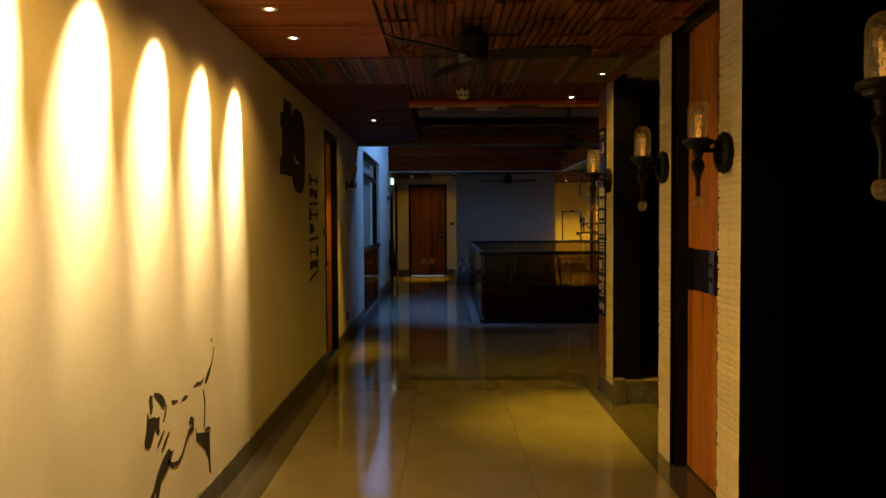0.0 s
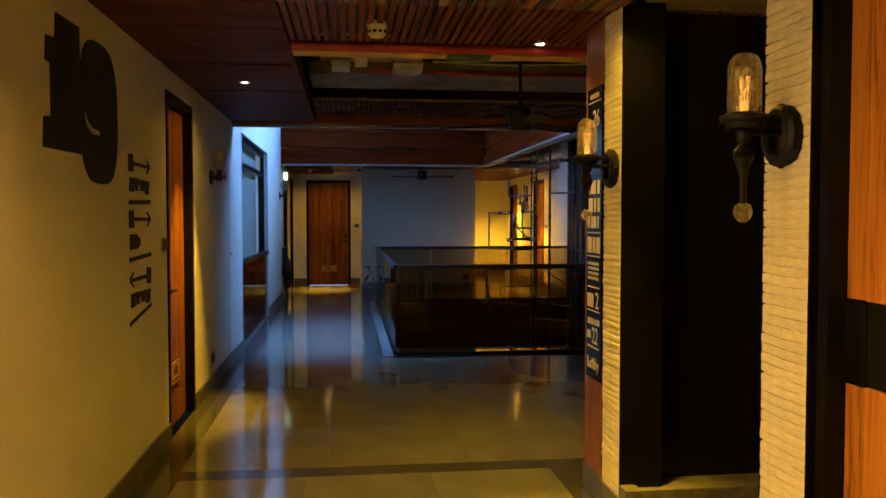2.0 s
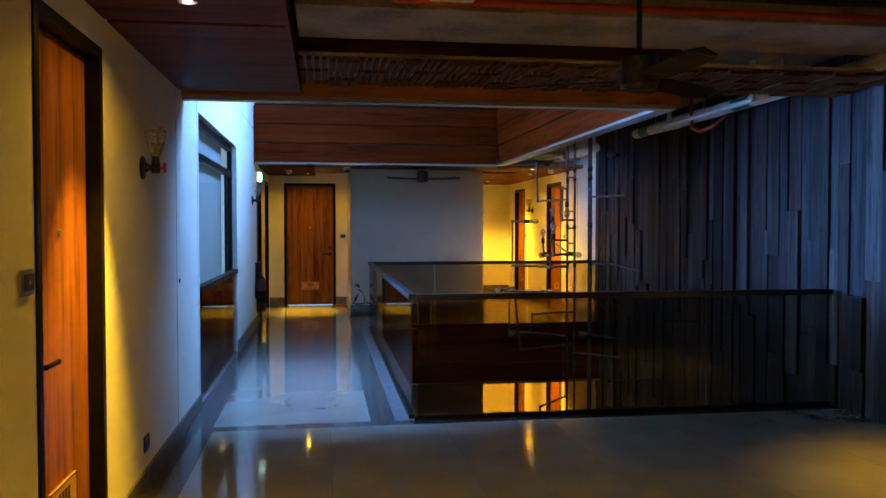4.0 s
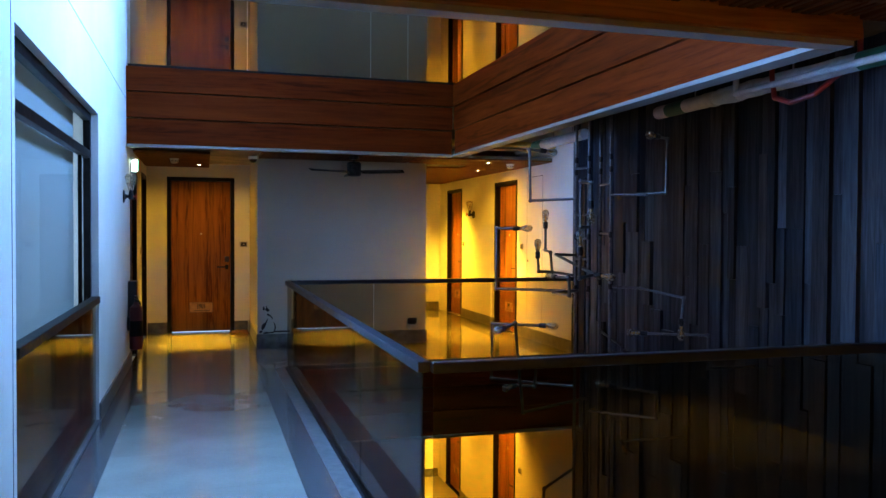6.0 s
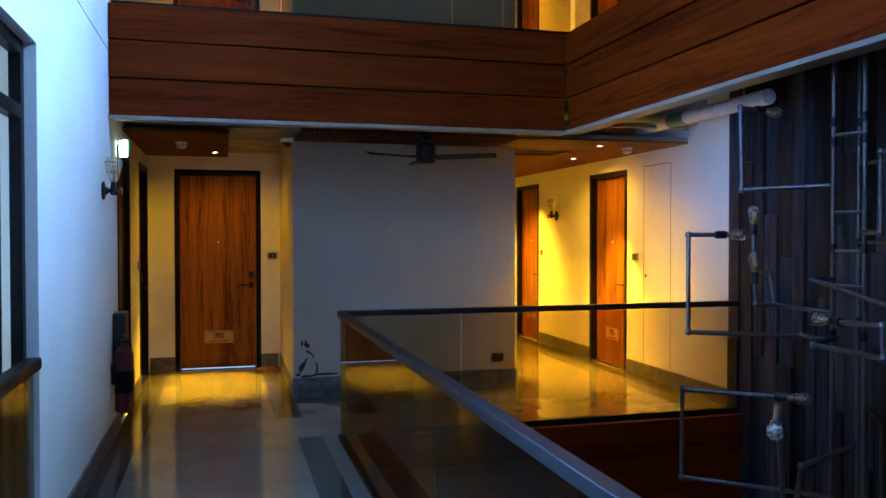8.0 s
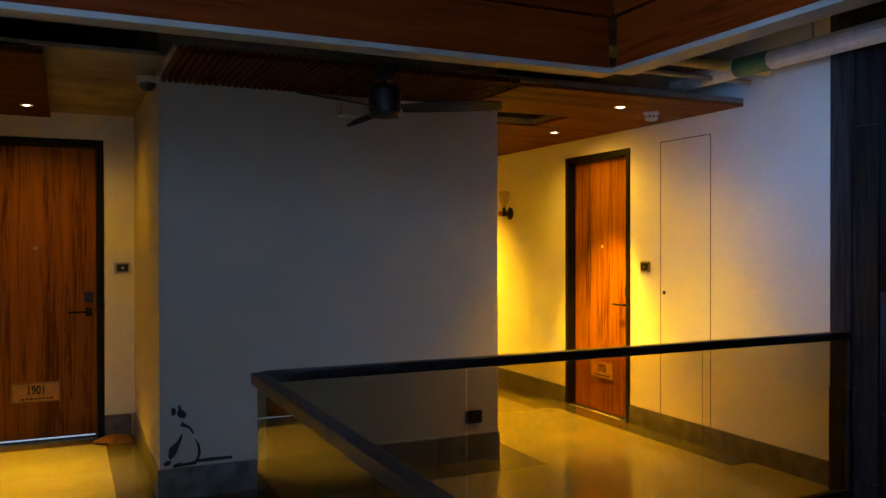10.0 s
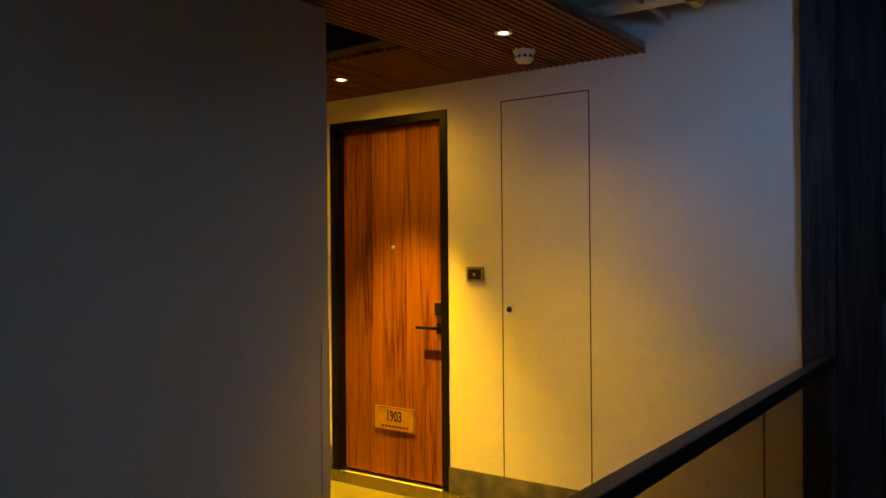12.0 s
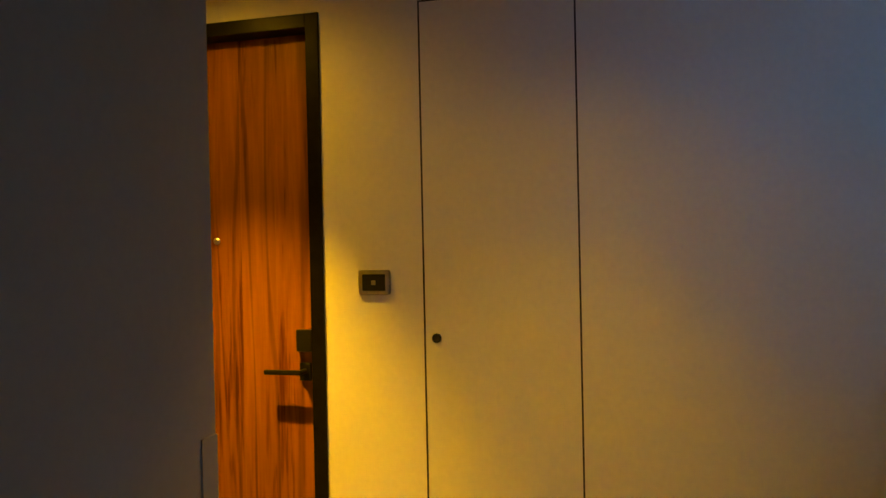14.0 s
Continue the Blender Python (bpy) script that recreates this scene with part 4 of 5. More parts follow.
WASH = (0.94, 1.51, 2.09, 2.67, 3.25, 3.84, 4.45)
for y in WASH:
    eye = (-0.72, y + 0.16, CEIL - 0.01)
    downlight(-0.72, y + 0.16, CEIL, (-0.10, y, 0.0), 185, 142, 0.9, (1.0, 0.50, 0.075))
    if y > 1.6:
        spot("downlight_core", eye, (LX, y, 1.80), 1900, 37, 1.0, (1.0, 0.69, 0.31))
        spot("downlight_core", eye, (LX, y, 1.15), 1100, 29, 1.0, (1.0, 0.66, 0.26))
downlight(1.21, 5.76, CEIL, (1.10, 5.52, 0), 1500, 52, 1.0)
spot("downlight_spill", (1.21, 5.76, CEIL - 0.01), (1.15, 5.76, 0), 85, 160, 0.8)
downlight(1.17, 6.88, CEIL + 0.008, (1.12, 6.8, 0), 240, 124, 1.0)
downlight(-0.60, 8.30, CEIL, (-1.08, 8.40, 0.3), 900, 46, 1.0)
spot("downlight_spill", (-0.60, 8.30, CEIL - 0.01), (-0.7, 8.30, 0), 40, 150, 0.8)
downlight(3.50, 8.60, CEIL + 0.06, (3.60, 8.60, 0), 520, 66, 1.0)
downlight(-0.31, 18.90, 2.335, (-0.42, 18.66, 0), 1700, 50, 1.0)
downlight(3.265, 17.43, 2.345, (3.28, 17.45, 0), 85, 128, 1.0)
spot("downlight_core", (3.265, 17.43, 2.33), (3.26, 17.45, 0), 380, 82, 1.0)
downlight(3.545, 18.66, 2.345, (3.55, 18.55, 0), 120, 156, 1.0)
spot("downlight_core", (3.545, 18.66, 2.33), (3.55, 18.50, 0), 2600, 68, 1.0)
spot("downlight_spill", (3.545, 18.66, 2.33), (3.7, 18.5, 0), 35, 168, 0.6)
spot("downlight_spill", (-0.31, 18.90, 2.32), (-0.3, 18.9, 0), 42, 160, 0.8)
downlight(3.25, 20.9, 2.345, (3.5, 21.0, 0), 1300, 110, 1.0)
for k in (-1, 1):
    downlight(-0.30, 18.85, k * RISE + 2.395, (-0.35, 19.0, k * RISE), 300, 90, 1.0)
    downlight(3.50, 18.65, k * RISE + 2.395, (3.7, 18.7, k * RISE), 480 if k > 0 else 1000, 120, 1.0)
    downlight(3.25, 20.9, k * RISE + 2.395, (3.5, 21.0, k * RISE), 480 if k > 0 else 1000, 120, 1.0)

# ---------- right-hand side of the near corridor ----------
def pier(y0, y1, label, z1=2.9):
    """A pier faced with thin courses of split white stone towards the corridor."""
    p = thing("stone_pier", label, "pier", "stone-faced piers")
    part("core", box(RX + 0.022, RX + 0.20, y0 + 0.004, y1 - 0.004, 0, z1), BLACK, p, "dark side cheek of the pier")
    for c in (y0 - 0.005, y1):
        part("edge_trim", box(RX - 0.002, RX + 0.20, c + 0.0005, c + 0.0045, 0, z1), BLACK, p, "black edge trim")
    part("mortar", box(RX + 0.006, RX + 0.0215, y0 + 0.004, y1 - 0.004, 0, 2.43), WHITEBRICK, p, "pale mortar bed")
    z = 0.0
    while z < 2.42:
        h = random.uniform(0.025, 0.032)
        cuts = []
        if random.random() < 0.12:
            cuts = [y0 + (y1 - y0) * random.uniform(0.25, 0.75)]
        ends = [y0, *cuts, y1]
        for a, b in zip(ends, ends[1:]):
            ob = new("brick", random.choice(STONES))
            ob.parent = p
            out = random.uniform(0.0225, 0.0245)
            ob.matrix_local = Matrix.Translation((RX + 0.022 - out / 2, (a + b) / 2, z + h / 2)) @ Euler((random.uniform(-0.014, 0.014), 0, random.uniform(-0.012, 0.012))).to_matrix().to_4x4() @ Matrix.Diagonal((out, b - a - 0.001, h - 0.0012, 1))
        z += h
    return p


STONES = []
for s in range(6):
    bm = bmesh.new()
    bmesh.ops.create_cube(bm, size=1)
    bmesh.ops.subdivide_edges(bm, edges=[e for e in bm.edges if abs(e.verts[0].co.y - e.verts[1].co.y) > 0.5], cuts=3)
    bmesh.ops.subdivide_edges(bm, edges=[e for e in bm.edges if e.verts[0].co.x < 0 and e.verts[1].co.x < 0 and abs(e.verts[0].co.z - e.verts[1].co.z) > 0.5], cuts=1)
    sag = [random.uniform(-0.10, 0.10) for i in range(5)]
    for v in bm.verts:
        if v.co.x < 0:
            i = round((v.co.y + 0.5) * 4)
            v.co.x += random.uniform(-0.03, 0.03) + (0.035 if abs(v.co.z) > 0.3 else -0.02)
            v.co.z = v.co.z * random.uniform(0.90, 0.98) + sag[i]
    STONES.append(mesh_of("stone", bm, WHITEBRICK))

pier(6.035, 6.287, "white split-stone pier at the lobby corner")
pier(4.53, 4.77, "white split-stone pier beside the wooden door")
pier(3.49, 3.77, "white split-stone pier beside the wooden door and dark alcove")
pier(2.04, 2.30, "white split-stone pier between dark alcoves")
structure("baseboard_pier", box(RX - 0.012, RX + 0.01, 6.005, 6.30, 0, 0.13, 0.002), SKIRT, "grey granite plinth of the corner pier", "baseboard")

# the broad wooden door between the piers
bd = thing("lift_lobby_door", "orange-brown wooden door with a black band and steel plate", "door", m=facing(1.425, 4.15, 0, -90))
part("frame", boxes([(-0.38, -0.335, -0.055, 0.05, 0, 2.9), (0.335, 0.38, -0.055, 0.05, 0, 2.9)], 0.003), FRAME, bd, "black door frame")
for z0, z1 in ((0.01, 0.975), (1.195, 2.35)):
    part("panel", box(-0.333, 0.333, 0, 0.045, z0, z1, 0.003), LIFTWOOD, bd, "orange-brown veneer panel")
band = part("band", box(-0.333, 0.333, 0.004, 0.04, 0.978, 1.192, 0.002), FRAME, bd, "black band across the door")
pl = part("lock_plate", box(0.02, 0.095, -0.004, 0.004, 0.975, 1.195, 0.002), STEEL, bd, "brushed steel lock plate")
for z in (1.05, 1.12):
    part("keyhole", lathe([(0.014, 0), (0.014, 0.006), (0.008, 0.009)], 16, along((0.058, -0.004, z), (0.058, -1, z))), IRON, pl)
part("head", box(-0.38, 0.38, -0.05, 0.05, 2.352, 2.9), FRAME, bd, "black panel over the door")

# wooden end panel with the hotel's printed board
wp = thing("timber_end_panel", "orange-brown timber panel at the lobby corner", "panel")
part("panel", box(RX + 0.004, RX + 0.05, 6.305, 6.60, 0.13, 2.9, 0.003), POSTWOOD, wp)
part("plinth", box(RX - 0.002, RX + 0.05, 6.304, 6.61, 0, 0.128, 0.002), SKIRT, wp, "grey granite plinth")
part("backing", box(RX + 0.051, 1.50, 6.305, 6.60, 0, 2.9), FRAME, wp)
sb = thing("sign_board", "black floor-directory board with white print on timber", "sign")
SB = Matrix(((0, 0, -1, RX - 0.008), (-1, 0, 0, 6.42), (0, 1, 0, 0), (0, 0, 0, 1)))
part("board", box(RX - 0.008, RX + 0.0035, 6.300, 6.540, 0.60, 2.06, 0.002), BLACK, sb)


def strip(u0, u1, v0, v1):
    bm = box(u0, u1, v0, v1, 0.0002, 0.0016)
    bmesh.ops.transform(bm, matrix=SB, verts=bm.verts[:])
    return bm


bits = [strip(-0.10, 0.10, 1.985, 1.992), strip(-0.07, 0.07, 2.005, 2.03)]
bits.append(lettering("26", 0.12, 0.0007, SB @ Matrix.Translation((0.03, 1.90, 0.001)), 0.9))
for v0, v1 in ((1.53, 1.60), (1.44, 1.51), (1.36, 1.42)):
    bits += [strip(-0.10 + i * 0.052, -0.10 + i * 0.052 + random.uniform(0.026, 0.045), v0, v1) for i in range(4)]
bits += [strip(-0.10, 0.10, 1.333, 1.340), strip(-0.10, -0.03, 1.235, 1.315), strip(-0.015, 0.03, 1.235, 1.315), strip(0.045, 0.10, 1.235, 1.315), strip(-0.10, 0.10, 1.215, 1.222)]
for v in (1.175, 1.15, 1.125, 1.10):
    bits += [strip(-0.09 + i * 0.036, -0.09 + i * 0.036 + 0.027, v, v + 0.015) for i in range(5)]
bits += [strip(-0.09, 0.09, 1.06, 1.066), strip(-0.10, 0.10, 0.94, 0.947), strip(-0.10, 0.0, 0.96, 1.03)]
bits.append(lettering("2", 0.12, 0.0007, SB @ Matrix.Translation((0.06, 0.995, 0.001))))
bits += [strip(-0.09 + i * 0.04, -0.09 + i * 0.04 + 0.03, 0.875, 0.905) for i in range(5)]
bits.append(lettering("22", 0.12, 0.0007, SB @ Matrix.Translation((0.03, 0.815, 0.001)), 0.8))
bits += [strip(-0.10, -0.04, 0.80, 0.84), strip(-0.09, 0.09, 0.755, 0.765)]
bits.append(lettering("Lobby", 0.085, 0.0007, SB @ Matrix.Translation((0.0, 0.675, 0.001)), 0.9))
for b in bits:
    part("print", b, PLASTIC, sb)
ORANGE = material("orange_print", (0.55, 0.14, 0.03), 0.5)
part("colour_print", merge([strip(-0.11, -0.06, 1.62 + i * 0.05, 1.655 + i * 0.05) for i in range(6)]), ORANGE, sb, "orange printed panel")

# ---------- jar lamps on the piers ----------
GOLD = material("amber_bulb", (0.55, 0.30, 0.08), 0.25, spread=0.3, scale=40, bump=0.0)


def pier_lamp(y, z=1.64):
    """Bell-jar lamp on a round back plate, its turned finial ending in a glass ball. Faces -x from the pier."""
    l = thing("jar_wall_lamp", "dimly lit bell-jar wall lamp on a black iron bracket", "wall lamp", "jar lamps on the piers", pose(RX - 0.010, y, z))
    back = along((0.012, 0, 0), (-1, 0, 0))
    plate = part("back_plate", lathe([(0.054, 0.002), (0.054, 0.030), (0.060, 0.040), (0.074, 0.040), (0.086, 0.030), (0.088, 0.014), (0.084, 0.0)], 32, back, cap=False), LAMPIRON, l, "thick black iron ring on the stone")
    part("plate_face", lathe([(0.0005, 0.014), (0.030, 0.014), (0.0535, 0.010)], 28, back), STEEL, plate, "pale worn metal face inside the ring")
    for i in range(12):
        a = i * math.pi / 6
        part("ring_lug", lathe([(0.0005, 0.008), (0.009, 0.010), (0.011, 0.018), (0.009, 0.028), (0.0005, 0.030)], 8, back @ Matrix.Translation((0.081 * math.cos(a), 0.081 * math.sin(a), 0))), LAMPIRON, plate)
    ax = -0.118
    part("arm", merge([tube((-0.01, 0, 0.01), (ax, 0, 0.01), 0.010), tube((-0.01, 0, 0.045), (ax, 0, 0.052), 0.007)]), LAMPIRON, l, "black iron arm")
    c = Matrix.Translation((ax, 0, 0))
    part("tray", lathe([(0.026, 0.016), (0.048, 0.020), (0.052, 0.034), (0.062, 0.037), (0.066, 0.044), (0.066, 0.054), (0.060, 0.058), (0.049, 0.056), (0.049, 0.063), (0.043, 0.063)], 28, c), LAMPIRON, l, "round iron gallery under the jar")
    part("finial", lathe([(0.007, -0.19), (0.010, -0.185), (0.010, -0.165), (0.009, -0.13), (0.015, -0.095), (0.026, -0.068), (0.030, -0.060), (0.025, -0.056), (0.030, -0.052), (0.025, -0.047), (0.029, -0.043), (0.022, -0.036), (0.014, -0.025), (0.022, -0.008), (0.024, 0.010), (0.018, 0.024)], 20, c), LAMPIRON, l, "turned black iron finial")
    part("ball", lathe([(0.0005, -0.245), (0.015, -0.240), (0.025, -0.224), (0.027, -0.213), (0.022, -0.197), (0.009, -0.188)], 18, c), JAR, l, "clear glass ball")
    part("jar", lathe([(0.044, 0.063), (0.046, 0.080), (0.046, 0.186), (0.042, 0.206), (0.031, 0.221), (0.018, 0.229), (0.004, 0.231)], 28, c, cap=False), JAR, l, "clear glass bell jar")
    part("bulb", lathe([(0.012, 0.063), (0.013, 0.085), (0.020, 0.115), (0.027, 0.150), (0.022, 0.178), (0.010, 0.192), (0.001, 0.196)], 18, c), AMBER, l, "clear filament bulb")
    part("filament", merge([lathe([(0.010, 0.063), (0.012, 0.092), (0.004, 0.096)], 12, c)] + [tube((ax + 0.009 * math.cos(a), 0.009 * math.sin(a), 0.095), (ax + 0.013 * math.cos(a + 0.5), 0.013 * math.sin(a + 0.5), 0.165), 0.0016, 6) for a in (0, 1.05, 2.1, 3.15, 4.2, 5.2)]), FILAMENT, l, "dimly glowing amber filament")
    return l


lamp0 = pier_lamp(3.66)
for y in (4.65, 6.15, 2.17):
    copy_thing(lamp0, pose(RX - 0.010, y, 1.64))


def pipe_lamp(m):
    """Pipe-fitting wall lamp with a jar and a red valve wheel; faces -y."""
    l = thing("pipe_wall_lamp", "pipe-fitting wall lamp with a caged glass jar and red valve", "wall lamp", "pipe lamps on the walls", m)
    part("flange", lathe([(0.062, 0), (0.064, 0.008), (0.050, 0.016), (0.026, 0.020), (0.022, 0.034)], 24, along((0, 0, 0), (0, -1, 0))), IRON, l, "round black pipe flange")
    part("arm", merge([tube((0, -0.02, 0), (0, -0.095, 0), 0.016), lathe([(0.021, -0.03), (0.024, -0.02), (0.024, 0.02), (0.021, 0.03), (0.019, 0.06)], 16, Matrix.Translation((0, -0.072, 0)))]), IRON, l, "black iron tee")
    part("valve", merge([tube((0, -0.095, 0), (0, -0.12, 0), 0.008), lathe([(0.026, 0), (0.030, 0.004), (0.026, 0.010), (0.010, 0.010)], 14, along((0, -0.115, 0), (0, -1, 0)))]), RED, l, "small red valve wheel")
    c = Matrix.Translation((0, -0.072, 0))
    part("jar", lathe([(0.020, 0.060), (0.030, 0.085), (0.046, 0.130), (0.054, 0.165), (0.056, 0.190), (0.050, 0.205), (0.048, 0.222), (0.036, 0.226)], 22, c, cap=False), JAR, l, "clear glass jar")
    ring = lambda z, r: merge([tube((r * math.cos(a), -0.072 + r * math.sin(a), z), (r * math.cos(a + 0.4), -0.072 + r * math.sin(a + 0.4), z), 0.0013, 6) for a in [i * 0.3927 for i in range(16)]])
    part("cage", merge([ring(0.195, 0.059), ring(0.125, 0.049)] + [tube((0.022 * math.cos(a), -0.072 + 0.022 * math.sin(a), 0.06), (0.059 * math.cos(a), -0.072 + 0.059 * math.sin(a), 0.195), 0.0013, 6) for a in [i * math.pi / 2 for i in range(4)]]), IRON, l, "thin wire cage")
    part("bulb", lathe([(0.010, 0.060), (0.012, 0.085), (0.022, 0.120), (0.024, 0.140), (0.014, 0.165), (0.001, 0.172)], 16, c), CLEAR, l, "clear bulb")
    return l


pl0 = pipe_lamp(facing(LX, 9.37, 1.75, 90))
copy_thing(pl0, facing(LX, 16.17, 1.79, 90))
copy_thing(pl0, facing(WX, 20.18, 1.74, -90))

# ---------- charred plank wall ----------
structure("wall_timber_backing", boxes([(WX + 0.03, WX + 0.25, 6.3, 16.35, -RISE, 3.1)]), FRAME, "dark lining behind the planks", "wall")
pw = tagged(new("wall_timber"), "charred blue-black reclaimed plank wall beside the void", "wall", kind="structure")
timber = random.Random(11)
y = 16.36
while y > 6.7:
    w = timber.choice((0.085, 0.10, 0.12, 0.14, 0.165, 0.19))
    z = 2.76
    while z > -RISE + 0.05:
        length = timber.uniform(0.55, 2.4)
        z0 = max(z - length, -RISE)
        if y - w < 9.5 and z0 < -0.3:
            z0 = -0.02
        out = timber.choice((0.0, 0.006, 0.012, 0.02, 0.028, 0.036))
        me = box_mesh("plank", [(-0.02, 0.02 , -w / 2 + 0.002, w / 2 - 0.002, -(z - z0) / 2 + 0.002, (z - z0) / 2 - 0.002)], timber.choice((PLANK,) * 8 + (PLANK_BROWN,) * 5 + (PLANK_PALE,)))
        ob = new("plank", me)
        ob.parent = pw
        ob.location = (WX - 0.010 - out, y - w / 2, (z + z0) / 2)
        ob.rotation_euler = (timber.uniform(-0.0015, 0.0015), 0, timber.uniform(-0.05, 0.05))
        z = z0
        if z0 <= -0.02 and y - w < 9.5:
            break
    y -= w
structure("wall_lobby_near", box(2.75, WX + 0.25, 6.2, 6.398, 0, 2.9), BLACK, "dark wall closing the lobby", "wall")

# ---------- pipe and bulb sculpture ----------
def bulb(a, d, parent):
    """A clear teardrop bulb whose cap sits at a, pointing along d."""
    a, d = Vector(a), Vector(d).normalized()
    m = along(a, a + d)
    part("socket", lathe([(0.019, -0.01), (0.021, 0.0), (0.021, 0.045), (0.017, 0.05)], 14, m), IRON, parent, "dark socket")
    b = part("bulb", lathe([(0.014, 0.05), (0.017, 0.062), (0.028, 0.105), (0.031, 0.125), (0.026, 0.146), (0.013, 0.158), (0.001, 0.161)], 18, m, cap=False), BULB, parent, "clear filament bulb")
    part("filament", merge([lathe([(0.012, 0.045), (0.010, 0.07), (0.004, 0.075)], 10, m), lathe([(0.004, 0.075), (0.011, 0.095), (0.008, 0.125)], 8, m)]), GOLD, b, "amber filament")


def pipework(name, runs, bulbs, label, r=0.0115):
    ob = thing(name, label, "pipe sculpture", "pipe and bulb sculpture")
    for pts in runs:
        for a, b in zip(pts, pts[1:]):
            part("pipe", tube(a, b, r, 12), PIPE, ob)
        for p in pts[1:-1]:
            part("elbow", lathe([(0.0, -r * 1.7), (r * 1.2, -r * 1.2), (r * 1.6, 0), (r * 1.2, r * 1.2), (0.0, r * 1.7)], 12, Matrix.Translation(p)), PIPE, ob)
    for a, d in bulbs:
        bulb(a, d, ob)
    return ob


V = [(2.69, 13.68), (2.72, 13.51), (3.00, 13.85), (2.90, 13.48)]
ladder = thing("pipe_riser", "tall galvanised pipe riser hanging in the void", "pipe sculpture", "pipe and bulb sculpture")
for x, y in V:
    part("pipe", tube((x, y, -2.6), (x, y, 2.78), 0.0125, 12), PIPE, ladder)
    for z in (2.05, 1.95, 1.42, 1.0):
        part("collar", lathe([(0.013, -0.024), (0.017, -0.022), (0.017, 0.022), (0.013, 0.024)], 12, Matrix.Translation((x, y, z + 0.1 * (x - 2.7)))), IRON, ladder)
for z in (1.98, 1.60, 1.41, 1.24):
    part("rung", tube((*V[0], z), (*V[1], z), 0.010, 10), PIPE, ladder)
for z in (1.86, 1.45):
    part("rung", tube((*V[2], z), (*V[3], z), 0.010, 10), PIPE, ladder)
PW = "galvanised pipe branch with bare filament bulbs hanging in the void"
pipework("pipe_branch", [[(2.30, 14.08, 1.49), (2.16, 14.13, 1.49), (2.16, 14.13, 0.97), (2.69, 13.9, 0.96), (2.70, 13.68, 0.96)]], [((2.30, 14.08, 1.49), (0.3, -0.1, 0.0))], PW)
pipework("pipe_branch", [[(2.55, 14.09, 2.165), (2.44, 14.08, 2.17), (2.45, 14.08, 1.73), (2.69, 13.70, 1.735)]], [((2.55, 14.09, 2.165), (0.25, 0.02, -0.02))], PW)
pipework("pipe_branch", [[(2.70, 14.32, 1.50), (2.69, 14.30, 1.30), (2.66, 14.12, 1.28), (2.66, 14.08, 1.11), (2.52, 14.05, 1.12), (2.51, 14.05, 1.24)], [(2.66, 14.08, 1.11), (2.69, 13.70, 1.10)]],
         [((2.70, 14.32, 1.50), (0, 0, 1)), ((2.51, 14.05, 1.24), (0, 0, 1))], PW)
pipework("pipe_branch", [[(2.72, 13.51, 1.50), (2.47, 13.15, 1.50), (2.47, 13.15, 1.84), (2.465, 12.97, 1.82), (2.465, 12.97, 1.68)]], [((2.465, 12.97, 1.68), (0, 0, -1))], PW)
pipework("pipe_branch", [[(2.23, 12.66, 1.31), (2.25, 12.71, 1.14), (2.46, 12.90, 1.15)], [(2.45, 13.55, 1.28), (2.46, 12.88, 1.15)], [(2.69, 13.68, 1.27), (2.45, 13.55, 1.28)]], [((2.23, 12.66, 1.31), (-0.02, -0.03, 1)), ((2.46, 12.88, 1.15), (0.2, -0.3, -0.03))], PW)
pipework("pipe_branch", [[(2.28, 13.17, 1.12), (2.27, 12.93, 1.13), (2.28, 12.93, 1.00), (2.40, 13.47, 0.98), (2.70, 13.66, 0.98)]], [((2.28, 13.17, 1.12), (0.01, 0.3, 0.0))], PW)
pipework("pipe_branch", [[(2.90, 13.48, 1.02), (3.12, 13.38, 1.01), (3.27, 13.00, 0.96), (3.22, 12.95, 0.80)]], [((3.22, 12.95, 0.80), (0, 0, -1))], PW, 0.010)
pipework("pipe_branch", [[(3.15, 13.33, 0.65), (3.52, 13.04, 0.66), (3.52, 13.04, 0.40), (4.04, 13.04, 0.40)]], [((3.15, 13.33, 0.65), (-0.5, 0.4, 0))], PW, 0.010)
pipework("pipe_branch", [[(3.02, 12.98, 2.18), (3.17, 13.09, 2.18), (3.11, 13.01, 1.76), (2.91, 13.48, 1.76)]], [((3.02, 12.98, 2.18), (-0.5, -0.3, 0))], PW, 0.010)
pipework("pipe_branch", [[(2.40, 13.72, 0.69), (2.12, 14.12, 0.67), (2.12, 14.12, 0.20), (2.69, 13.68, 0.18)]], [((2.40, 13.72, 0.69), (0.35, -0.45, 0.02))], PW)
pipework("pipe_branch", [[(1.76, 12.90, 0.78), (1.93, 13.11, 0.79), (2.02, 13.16, 0.12), (2.72, 13.50, 0.12)]], [((1.76, 12.90, 0.78), (-0.4, -0.5, 0))], PW)
pipework("pipe_branch", [[(2.06, 13.42, 0.27), (2.17, 13.30, 0.28), (2.17, 13.26, 0.49), (2.71, 13.55, 0.47)]], [((2.06, 13.42, 0.27), (-0.6, -0.4, -0.02))], PW)
pipework("pipe_branch", [[(2.86, 13.30, 0.24), (3.10, 13.10, 0.22), (3.10, 13.10, 0.02), (2.72, 13.50, 0.02)]], [((2.86, 13.30, 0.24), (-0.5, 0.3, 0.05))], PW)
pipework("pipe_branch", [[(3.00, 13.85, 0.62), (3.30, 14.0, 0.45), (3.30, 14.0, -0.4), (4.04, 14.0, -0.4)], [(2.90, 13.48, 1.76), (3.02, 13.13, 1.75)]], [((3.30, 14.0, -0.4), (0, -0.3, -0.2))], PW, 0.010)
